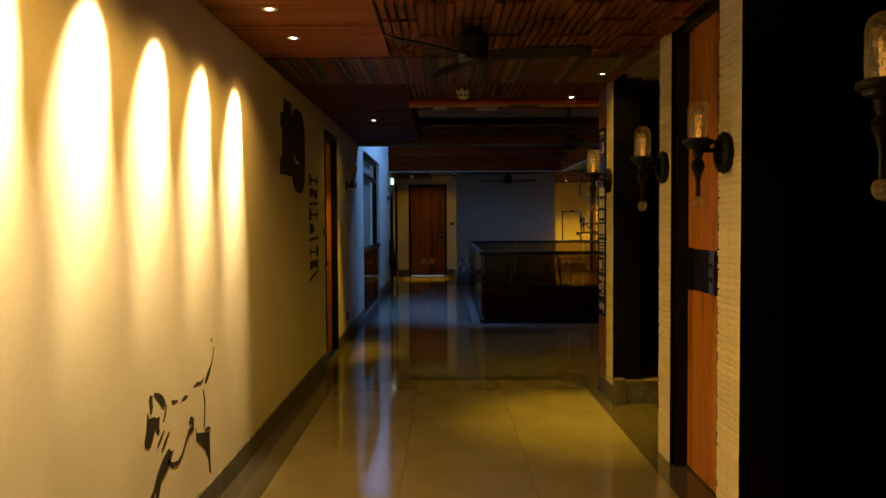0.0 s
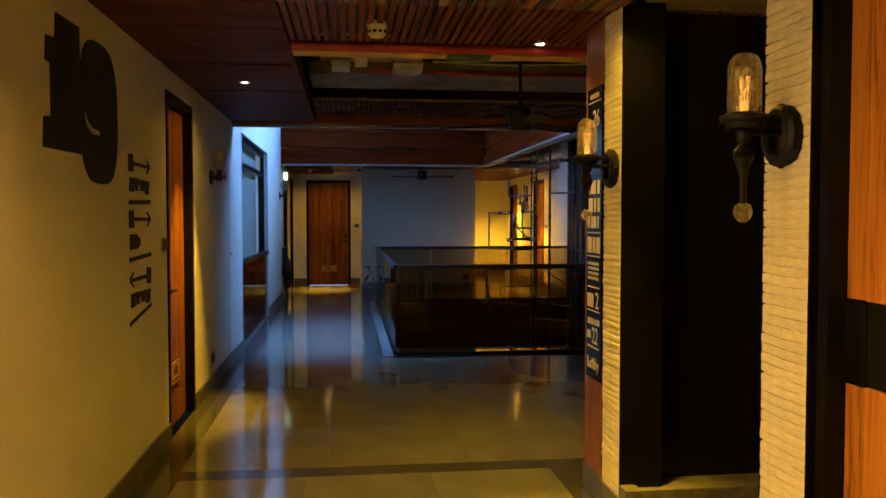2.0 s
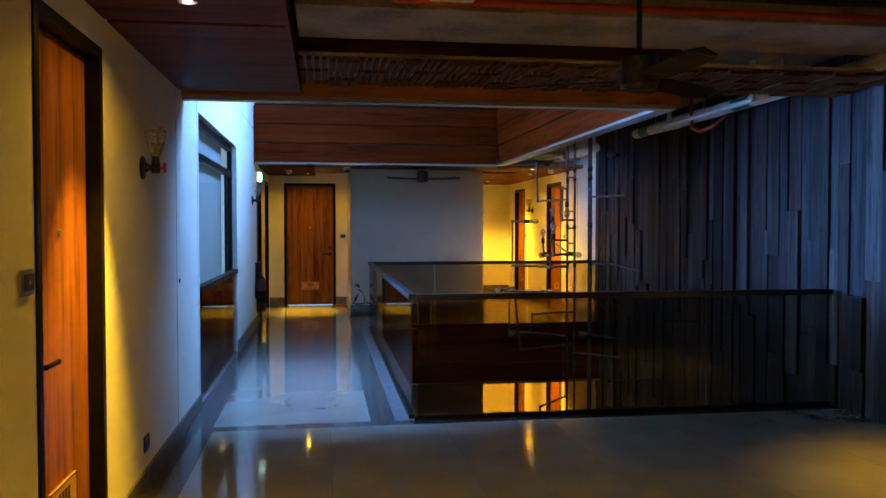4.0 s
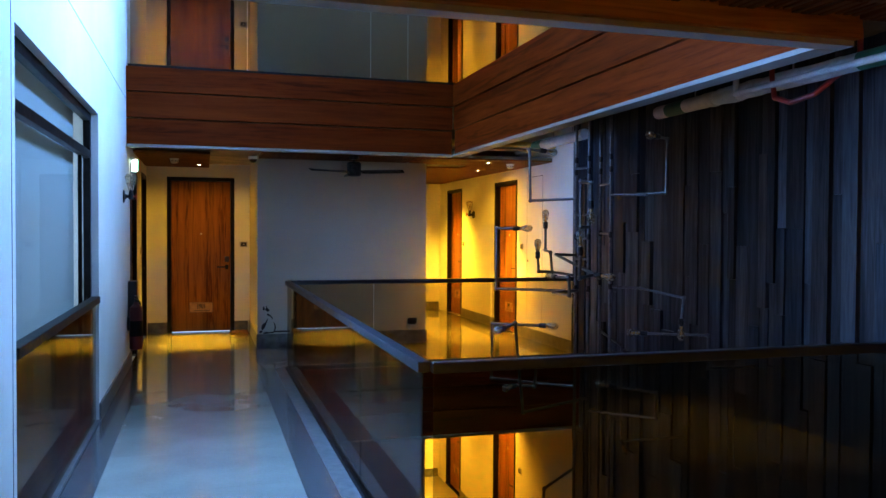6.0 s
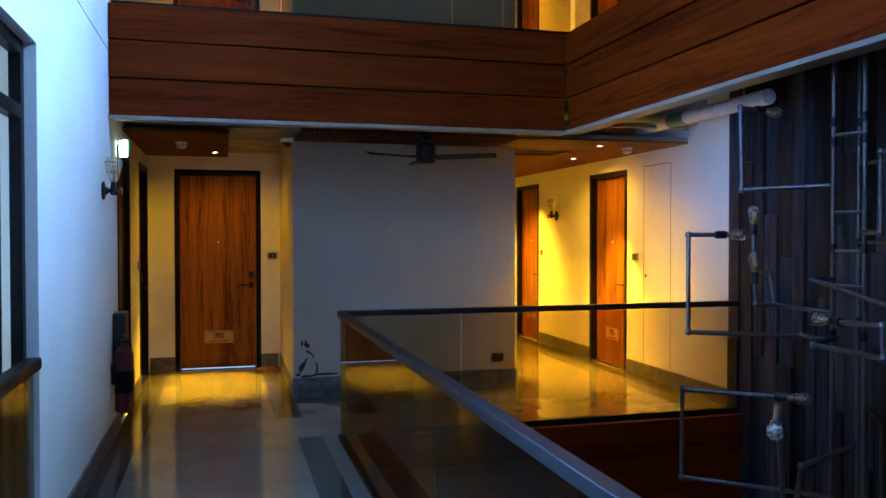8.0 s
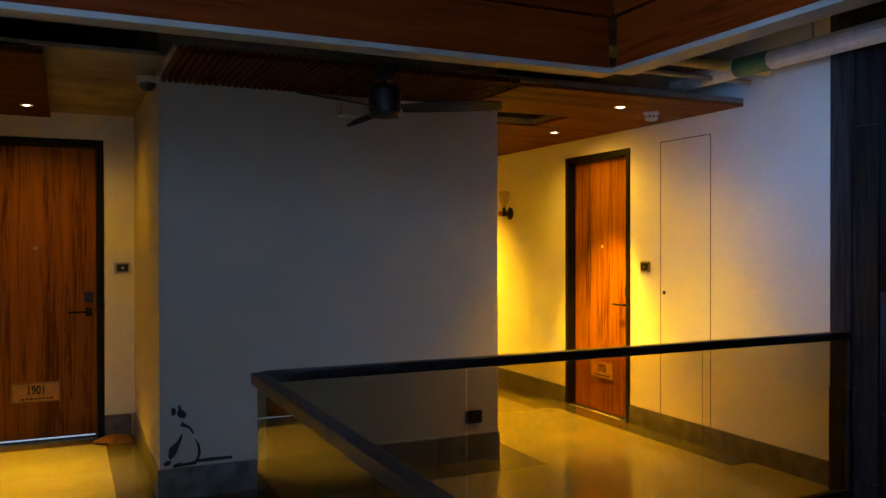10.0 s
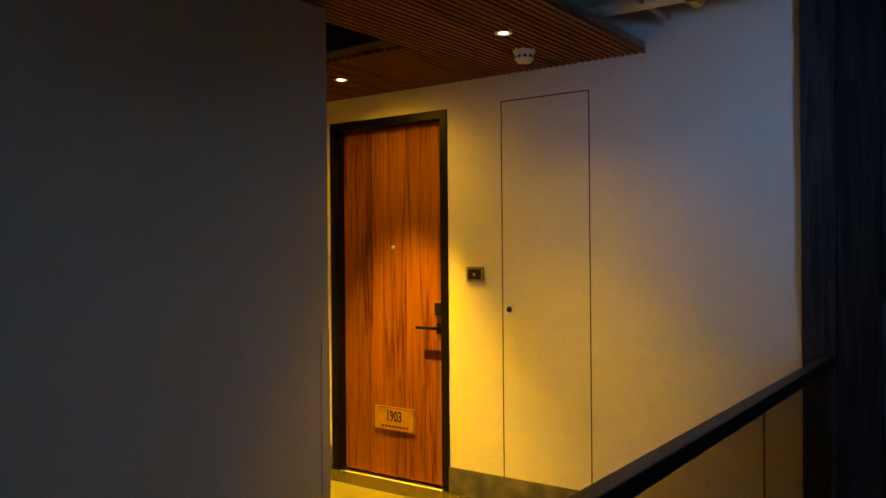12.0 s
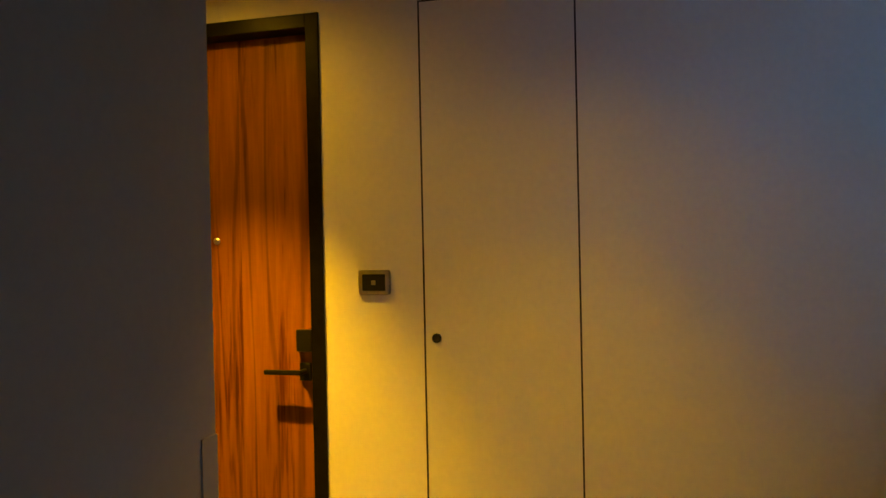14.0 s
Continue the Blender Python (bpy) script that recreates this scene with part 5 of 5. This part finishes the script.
pipework("pipe_branch", [[(2.69, 13.68, -0.5), (2.30, 13.4, -0.55), (2.28, 13.38, -0.85)], [(2.72, 13.51, -0.9), (2.35, 13.1, -0.95)]], [((2.28, 13.38, -0.85), (0, 0, -1)), ((2.35, 13.1, -0.95), (-0.4, -0.3, 0))], PW)

# ---------- ceiling fans ----------
def ceiling_fan(x, y, z, top, turn, label):
    f = thing("ceiling_fan", label, "ceiling fan", "ceiling fans", pose(x, y, z, 0, 0, turn))
    part("motor", lathe([(0.05, -0.045), (0.075, -0.04), (0.085, -0.02), (0.085, 0.10), (0.075, 0.12), (0.03, 0.13)], 24), IRON, f, "black motor drum")
    part("rod", merge([tube((0, 0, 0.12), (0, 0, top - z), 0.013), lathe([(0.045, -0.07), (0.06, -0.05), (0.06, 0.0)], 18, Matrix.Translation((0, 0, top - z)))]), IRON, f, "black down rod and canopy")
    for i in range(3):
        bm = bmesh.new()
        rows = []
        for r, w in ((0.09, 0.04), (0.18, 0.060), (0.38, 0.066), (0.56, 0.056), (0.62, 0.03)):
            rows.append([bm.verts.new(c) for c in ((r, -w, 0.014), (r, w, -0.012), (r, w, -0.006), (r, -w, 0.020))])
        for a, b in zip(rows, rows[1:]):
            for j in range(4):
                bm.faces.new((a[j], a[(j + 1) % 4], b[(j + 1) % 4], b[j]))
        bm.faces.new(rows[0][::-1])
        bm.faces.new(rows[-1])
        bmesh.ops.recalc_face_normals(bm, faces=bm.faces[:])
        bl = part("blade", bm, FRAME, f, "dark brown fan blade")
        bl.rotation_euler = (0, 0, radians(120 * i))
    return f


ceiling_fan(0.26, 4.42, 2.215, CEIL + 0.045, -12, "dark still three-blade ceiling fan under the battens")
ceiling_fan(1.37, 8.33, 2.09, 2.90, 33, "dark still three-blade ceiling fan under the open ceiling")
ceiling_fan(1.45, 17.06, 2.15, 2.37, -33, "dark still three-blade ceiling fan before the grey wall")

# ---------- small fittings ----------
def smoke_detector(x, y, z):
    d = thing("smoke_detector", "round white smoke detector on the ceiling", "smoke detector", "smoke detectors", pose(x, y, z))
    part("base", lathe([(0.052, -0.012), (0.055, 0.0), (0.055, 0.02)], 26), PLASTIC, d)
    part("head", lathe([(0.018, -0.060), (0.034, -0.056), (0.046, -0.040), (0.048, -0.013)], 26), PLASTIC, d)
    for i in range(10):
        a = i * math.pi / 5
        part("slot", box(0.040, 0.0475, -0.008, 0.008, -0.038, -0.026), BLACKPLASTIC, d).rotation_euler = (0, 0, a)
    return d


s0 = smoke_detector(0.262, 6.57, CEIL + 0.008)
for x, y, z in ((3.60, 17.52, 2.345), (-0.595, 18.03, 2.335)):
    copy_thing(s0, pose(x, y, z))


def card_switch(m, w=0.085, h=0.095):
    d = thing("bell_switch", "dark door-bell switch with a metal surround", "switch", "door-bell switches", m)
    part("surround", box(-w / 2, w / 2, -0.014, 0, -h / 2, h / 2, 0.010), STEEL, d, "rounded bronze surround")
    part("button", box(-w / 2 + 0.016, w / 2 - 0.016, -0.018, -0.010, -h / 2 + 0.014, h / 2 - 0.014, 0.003), BLACKPLASTIC, d, "black button plate")
    part("led", box(-0.008, 0.008, -0.0195, -0.017, -0.008, 0.008, 0.001), STEEL, d)
    return d


c0 = card_switch(facing(WX, 18.072, 1.255, -90), 0.115, 0.085)
for m in (facing(LX, 7.62, 1.25, 90), facing(0.30, BACK1, 1.26, 0), facing(WX, 20.68, 1.25, -90), facing(LX, 18.45, 1.2, 90)):
    copy_thing(c0, m)
for k in (-1, 1):
    copy_thing(c0, facing(0.30, BACK1, k * RISE + 1.26, 0))
    copy_thing(c0, facing(WX, 18.072, k * RISE + 1.255, -90))


def socket(m):
    d = thing("power_socket", "black power socket low on the wall", "socket", "power sockets", m)
    part("plate", box(-0.062, 0.062, -0.010, 0, -0.043, 0.043, 0.008), BLACKPLASTIC, d)
    for x in (-0.03, 0.03):
        part("hole", box(x - 0.012, x + 0.012, -0.0112, -0.009, -0.016, 0.016, 0.003), FRAME, d)
    return d


k0 = socket(facing(2.355, BLOCK, 0.292, 0))
copy_thing(k0, facing(LX, 9.39, 0.25, 90))

cam_dome = thing("dome_camera", "small white security dome camera at the wall corner", "security camera", m=pose(0.335, 17.86, 2.375))
part("base", lathe([(0.055, -0.035), (0.058, -0.03), (0.058, 0.0)], 22), PLASTIC, cam_dome)
part("dome", lathe([(0.002, -0.082), (0.026, -0.076), (0.042, -0.058), (0.046, -0.036)], 20), BLACKPLASTIC, cam_dome, "dark dome")

ex = thing("exit_sign", "lit green and white exit sign fixed to the wall", "exit sign", m=pose(LX, 16.93, 2.15))
part("bracket", box(0, 0.05, -0.015, 0.015, 0.06, 0.10, 0.003), PLASTIC, ex)
part("panel", box(0.02, 0.078, -0.012, 0.012, -0.06, 0.07, 0.004), EXIT, ex, "glowing white sign face")
part("edge", box(0.074, 0.084, -0.013, 0.013, -0.058, 0.068, 0.002), EXITGREEN, ex, "glowing green edge")


def extinguisher(x, y):
    e = thing("fire_extinguisher", "dark red fire extinguisher hung on the wall", "fire extinguisher", m=pose(x, y, 0.22))
    part("cylinder", lathe([(0.055, 0), (0.066, 0.012), (0.066, 0.40), (0.058, 0.44), (0.030, 0.47), (0.022, 0.49)], 24), DARKRED, e, "dark red steel cylinder")
    part("valve", merge([lathe([(0.018, 0.49), (0.018, 0.53), (0.008, 0.55)], 14), box(-0.012, 0.012, -0.09, 0.03, 0.545, 0.56, 0.003), box(-0.012, 0.012, -0.08, 0.02, 0.515, 0.527, 0.003)]), BLACKPLASTIC, e, "black valve and lever")
    pts = [(0, 0.03, 0.52), (0.03, 0.085, 0.48), (0.04, 0.09, 0.30), (0.03, 0.085, 0.12)]
    part("hose", merge([tube(a, b, 0.011, 10) for a, b in zip(pts, pts[1:])]), BLACKPLASTIC, e, "black rubber hose")
    part("label", lathe([(0.0668, 0.14), (0.0668, 0.30)], 24, cap=False), FRAME, e, "dark printed label")
    part("bracket", box(-0.085, -0.05, -0.03, 0.03, 0.20, 0.34, 0.003), IRON, e)
    return e


extinguisher(LX + 0.09, 16.52)
hb = thing("hose_cabinet", "black hanging fire blanket case beside the extinguisher", "fire case", m=pose(LX, 16.72, 0))
part("case", box(0, 0.09, -0.10, 0.10, 0.42, 0.92, 0.01), BLACKPLASTIC, hb)
part("flap", box(0.088, 0.096, -0.08, 0.08, 0.45, 0.70, 0.003), DARKRED, hb, "red flap")
mat = thing("door_mat_bundle", "small rumpled reddish cloth bundle by the door", "cloth", m=pose(0.25, 19.36, 0.002))
bm = bmesh.new()
bmesh.ops.create_icosphere(bm, subdivisions=3, radius=0.10)
for v in bm.verts:
    n3 = noise.noise(v.co * 14)
    v.co = Vector((v.co.x * 1.5, v.co.y * 0.8, max(0, v.co.z * 0.55))) * (1 + 0.35 * n3)
part("cloth", bm, CLOTH, mat)

# ---------- signs and stencils on the walls ----------
def wall_stroke(bms, name, label, category, mat=INK):
    ob = thing(name, label, category)
    for b in bms:
        part("stroke", b, mat, ob)
    return ob


num = thing("floor_number", "large black painted floor number turned on its side", "wall sign")


def outline(pts, m, thick):
    bm = bmesh.new()
    vs = [bm.verts.new(m @ Vector((u, v, 0))) for u, v in pts]
    f = bm.faces.new(vs)
    ext = bmesh.ops.extrude_face_region(bm, geom=[f])
    d = (m.to_3x3() @ Vector((0, 0, thick)))
    bmesh.ops.translate(bm, vec=d, verts=[g for g in ext["geom"] if isinstance(g, bmesh.types.BMVert)])
    bmesh.ops.recalc_face_normals(bm, faces=bm.faces[:])
    return bm


part("digit", outline([(5.70, 2.10), (5.80, 2.11), (5.81, 2.21), (6.09, 2.215), (6.10, 1.68), (5.66, 1.675), (5.67, 1.79), (5.745, 1.80), (5.745, 2.00), (5.69, 2.005)], LEFT, 0.004), INK, num)
rad = []
for i in range(40):
    a = 2 * math.pi * i / 40
    ca, sa = math.cos(a), math.sin(a)
    rad.append((6.36 + 0.28 * math.copysign(abs(ca) ** 0.62, ca), 1.885 + 0.32 * math.copysign(abs(sa) ** 0.75, sa)))
part("digit", outline(rad, LEFT @ Matrix.Translation((0, 0, 0.0004)), 0.005), INK, num)
part("counter", merge([ribbon([(6.14, 1.86), (6.17, 1.82), (6.24, 1.795), (6.34, 1.795)], (0.012, 0.022, 0.026, 0.018), 0.0015, LEFT @ Matrix.Translation((0, 0, 0.0052)))]), PLASTER, num, "pale gap in the digit")


def bar(u0, u1, v0, v1):
    return outline([(u0, v0), (u1, v0), (u1, v1), (u0, v1)], LEFT, 0.003)


def sign_line(v, kind):
    """One line of the narrow stencilled sign: a bar, an arrow or a block."""
    if kind == "bar":
        return [ribbon([(6.84, v - 0.004), (7.30, v + 0.008)], (0.022, 0.022), 0.003, LEFT)]
    if kind == "slash":
        return [ribbon([(6.83, v - 0.03), (7.29, v + 0.03)], (0.022, 0.022), 0.003, LEFT)]
    if kind in ("arrow", "arrow_back"):
        f = (lambda u: u) if kind == "arrow" else (lambda u: 14.13 - u)
        head = [ribbon([(f(7.29), v), (f(7.215), v + e)], (0.022, 0.010), 0.0032, LEFT) for e in (-0.040, 0.038)]
        return head + [ribbon([(f(6.89), v - 0.046), (f(6.885), v + 0.046)], (0.10, 0.095), 0.003, LEFT), ribbon([(f(6.90), v), (f(7.28), v - 0.002)], (0.022, 0.018), 0.0031, LEFT)]
    if kind == "dot":
        return [outline([(6.85, v - 0.04), (7.00, v - 0.04), (7.06, v - 0.02), (7.06, v + 0.015), (6.98, v + 0.04), (6.85, v + 0.04)], LEFT, 0.003)]
    return [bar(6.86, 7.045, v + 0.002, v + 0.038), bar(6.855, 6.945, v - 0.036, v + 0.001), bar(6.965, 7.03, v - 0.028, v + 0.001), bar(7.06, 7.275, v + 0.004, v + 0.034),
            bar(7.075, 7.15, v - 0.026, v + 0.003), bar(7.17, 7.265, v - 0.042, v + 0.003)]


bits = []
for v, kind in ((1.70, "arrow"), (1.585, "block"), (1.495, "bar"), (1.405, "arrow"), (1.285, "dot"), (1.195, "bar"), (1.085, "arrow_back"), (0.975, "block"), (0.885, "slash")):
    bits += sign_line(v, kind)
wall_stroke(bits, "stencilled_sign", "narrow black stencilled sign painted on the plaster", "wall sign")

S = LEFT
INKED = 0.002
dog = [
    ribbon([(3.975, 0.790), (3.980, 0.770)], (0.012, 0.006), INKED, S),
    ribbon([(4.010, 0.745), (4.000, 0.700), (3.960, 0.660), (3.923, 0.635), (3.870, 0.603)], (0.004, 0.007, 0.010, 0.030, 0.022), INKED, S),
    ribbon([(3.847, 0.626), (3.800, 0.612), (3.745, 0.622), (3.695, 0.614)], (0.006, 0.010, 0.010, 0.004), INKED, S),
    ribbon([(3.830, 0.575), (3.852, 0.530), (3.855, 0.480), (3.845, 0.430), (3.841, 0.395)], (0.006, 0.014, 0.010, 0.014, 0.012), INKED, S),
    ribbon([(3.404, 0.615), (3.474, 0.601)], (0.008, 0.010), INKED, S),
    ribbon([(3.534, 0.593), (3.570, 0.597), (3.605, 0.594)], (0.008, 0.012, 0.005), INKED, S),
    ribbon([(3.205, 0.688), (3.250, 0.672), (3.294, 0.640), (3.325, 0.618)], (0.008, 0.024, 0.040, 0.020), INKED, S),
    ribbon([(3.337, 0.618), (3.332, 0.590), (3.300, 0.555)], (0.010, 0.012, 0.006), INKED, S),
    ribbon([(3.173, 0.690), (3.168, 0.665), (3.176, 0.640), (3.165, 0.618)], (0.026, 0.036, 0.030, 0.012), INKED, S),
    outline([(3.131, 0.632), (3.150, 0.606), (3.205, 0.600), (3.222, 0.590), (3.262, 0.588), (3.252, 0.548), (3.262, 0.535), (3.240, 0.520), (3.222, 0.548), (3.205, 0.548), (3.180, 0.515), (3.148, 0.494), (3.112, 0.505), (3.098, 0.530), (3.118, 0.565)], S, INKED),
    ribbon([(3.364, 0.498), (3.320, 0.470), (3.278, 0.443)], (0.008, 0.016, 0.010), INKED, S),
    ribbon([(3.310, 0.520), (3.270, 0.498), (3.233, 0.475)], (0.006, 0.014, 0.008), INKED, S),
    ribbon([(3.628, 0.462), (3.645, 0.480), (3.672, 0.468), (3.676, 0.440), (3.610, 0.428), (3.565, 0.395), (3.530, 0.362), (3.472, 0.342), (3.400, 0.352), (3.345, 0.385)], (0.016, 0.030, 0.036, 0.034, 0.022, 0.012, 0.014, 0.018, 0.020, 0.022), INKED, S),
    outline([(3.417, 0.412), (3.385, 0.412), (3.361, 0.434), (3.310, 0.418), (3.255, 0.392), (3.205, 0.350), (3.180, 0.320), (3.130, 0.300), (3.108, 0.250), (3.150, 0.255), (3.186, 0.300), (3.212, 0.318), (3.196, 0.262), (3.176, 0.200), (3.200, 0.196), (3.236, 0.275), (3.262, 0.325), (3.320, 0.345), (3.375, 0.375)], S, INKED),
    ribbon([(3.176, 0.205), (3.150, 0.160), (3.120, 0.145)], (0.024, 0.030, 0.020), INKED, S),
    outline([(3.712, 0.425), (3.722, 0.400), (3.770, 0.388), (3.850, 0.368), (3.922, 0.352), (3.926, 0.240), (3.934, 0.150), (3.912, 0.165), (3.900, 0.235), (3.850, 0.290), (3.790, 0.330), (3.728, 0.360)], S, INKED),
    ribbon([(3.850, 0.381), (3.900, 0.378), (3.940, 0.364)], (0.006, 0.012, 0.006), INKED, S),
]
wall_stroke(dog, "stencil_drawing", "loose black brush-stroke stencil drawing near the skirting", "wall drawing")
S = Matrix(((1, 0, 0, 0), (0, 0, -1, BLOCK), (0, 1, 0, 0), (0, 0, 0, 1)))
far = [
    outline([(0.449, 0.512), (0.458, 0.522), (0.472, 0.506), (0.474, 0.488), (0.460, 0.470), (0.448, 0.478)], S, INKED),
    outline([(0.484, 0.524), (0.497, 0.530), (0.500, 0.508), (0.526, 0.484), (0.530, 0.466), (0.516, 0.452), (0.498, 0.456), (0.482, 0.470), (0.478, 0.486), (0.486, 0.500)], S, INKED),
    ribbon([(0.500, 0.424), (0.520, 0.412), (0.548, 0.396), (0.568, 0.362)], (0.024, 0.020, 0.012, 0.012), INKED, S),
    ribbon([(0.578, 0.328), (0.596, 0.290), (0.600, 0.250), (0.590, 0.212), (0.572, 0.190)], (0.006, 0.014, 0.016, 0.016, 0.020), INKED, S),
    outline([(0.506, 0.372), (0.508, 0.348), (0.490, 0.300), (0.476, 0.262), (0.452, 0.232), (0.440, 0.222), (0.430, 0.248), (0.436, 0.290), (0.456, 0.308), (0.478, 0.324), (0.494, 0.352)], S, INKED),
    outline([(0.402, 0.204), (0.420, 0.222), (0.446, 0.220), (0.444, 0.200), (0.416, 0.190)], S, INKED),
    outline([(0.452, 0.190), (0.486, 0.206), (0.520, 0.198), (0.574, 0.206), (0.580, 0.186), (0.486, 0.180), (0.456, 0.178)], S, INKED),
    ribbon([(0.574, 0.204), (0.660, 0.205), (0.785, 0.204)], (0.014, 0.022, 0.016), INKED, S),
]
wall_stroke(far, "stencil_drawing", "small black stencil drawing of a sitting cat above the skirting", "wall drawing")
cg = thing("corner_guard", "thin pale corner guard on the grey wall's edge", "corner guard")
part("face", box(2.495, 2.5385, BLOCK - 0.0025, BLOCK - 0.0002, 0.178, 1.085, 0.0006), GREYWALL, cg)
part("return", box(2.5372, 2.5395, BLOCK - 0.0002, BLOCK + 0.045, 0.178, 1.085, 0.0006), GREYWALL, cg)
jb = thing("junction_box", "pale dusty junction box high on the grey wall", "junction box", m=facing(1.50, BLOCK, 2.27, 0))
part("body", box(-0.085, 0.085, -0.05, 0, -0.055, 0.055, 0.012), GREYWALL, jb)
part("cover", box(-0.07, 0.07, -0.056, -0.05, -0.042, 0.042, 0.004), GREYWALL, jb, "flat pale cover")

# ---------- floor tiles ----------
TILE = {}


def tile(parent, x0, x1, y0, y1, z=0.0, mat=STONE, gap=0.0008):
    key = (round(x1 - x0, 3), round(y1 - y0, 3), mat.name)
    if key not in TILE:
        w, d = (x1 - x0) / 2 - gap, (y1 - y0) / 2 - gap
        TILE[key] = box_mesh("tile", [(-w, w, -d, d, -0.012, 0.0)], mat)
    ob = new("tile", TILE[key])
    ob.parent = parent
    ob.location = ((x0 + x1) / 2, (y0 + y1) / 2, z)


def field(parent, x0, x1, y0, y1, size, mat):
    nx, ny = max(1, round((x1 - x0) / size)), max(1, round((y1 - y0) / size))
    for i in range(nx):
        for j in range(ny):
            tile(parent, x0 + (x1 - x0) * i / nx, x0 + (x1 - x0) * (i + 1) / nx, y0 + (y1 - y0) * j / ny, y0 + (y1 - y0) * (j + 1) / ny, 0, mat)


fl = tagged(new("floor"), "polished pale stone floor tiles with dark granite borders", "floor", kind="structure")
for x0, x1, y0, y1, size, mat in (
        (LX, -0.80, -2.2, 6.90, 0.9, GRANITE), (-0.80, 1.24, -2.2, 6.90, 0.8, STONE), (1.24, 2.75, -2.2, 6.90, 0.9, GRANITE),
        (LX, 4.05, 6.90, 7.06, 1.2, GRANITE),
        (LX, -0.82, 7.06, NEAR, 0.9, GRANITE), (-0.82, 4.05, 7.06, NEAR - 0.14, 0.8, STONE), (-0.82, 4.05, NEAR - 0.14, NEAR, 1.2, GRANITE),
        (LX, -0.835, NEAR, 16.3, 0.9, GRANITE), (-0.835, 0.29, NEAR, 16.3, 0.8, STONE), (0.29, 0.47, NEAR, 16.3, 0.9, GRANITE), (0.47, 0.64, NEAR, 16.3, 0.9, SKIRT),
        (LX, -0.80, 16.3, BACK1, 0.9, GRANITE), (-0.80, 4.0, 16.3, 16.98, 0.8, STONE), (-0.80, 0.17, 16.98, BACK1 - 0.2, 0.8, STONE), (-0.80, 0.385, BACK1 - 0.2, BACK1, 0.6, GRANITE),
        (0.17, 0.385, 16.98, BACK1 - 0.2, 0.9, GRANITE), (0.385, 2.75, 17.52, BLOCK, 0.9, GRANITE), (0.385, 2.75, 16.98, 17.52, 0.8, STONE), (2.54, 2.75, BLOCK, END, 0.9, GRANITE), (2.75, 3.80, 16.98, END - 0.2, 0.8, STONE), (3.80, 4.0, 16.98, END - 0.2, 0.9, GRANITE), (2.75, 4.0, END - 0.2, END, 0.9, GRANITE)):
    field(fl, x0, x1, y0, y1, size, mat)
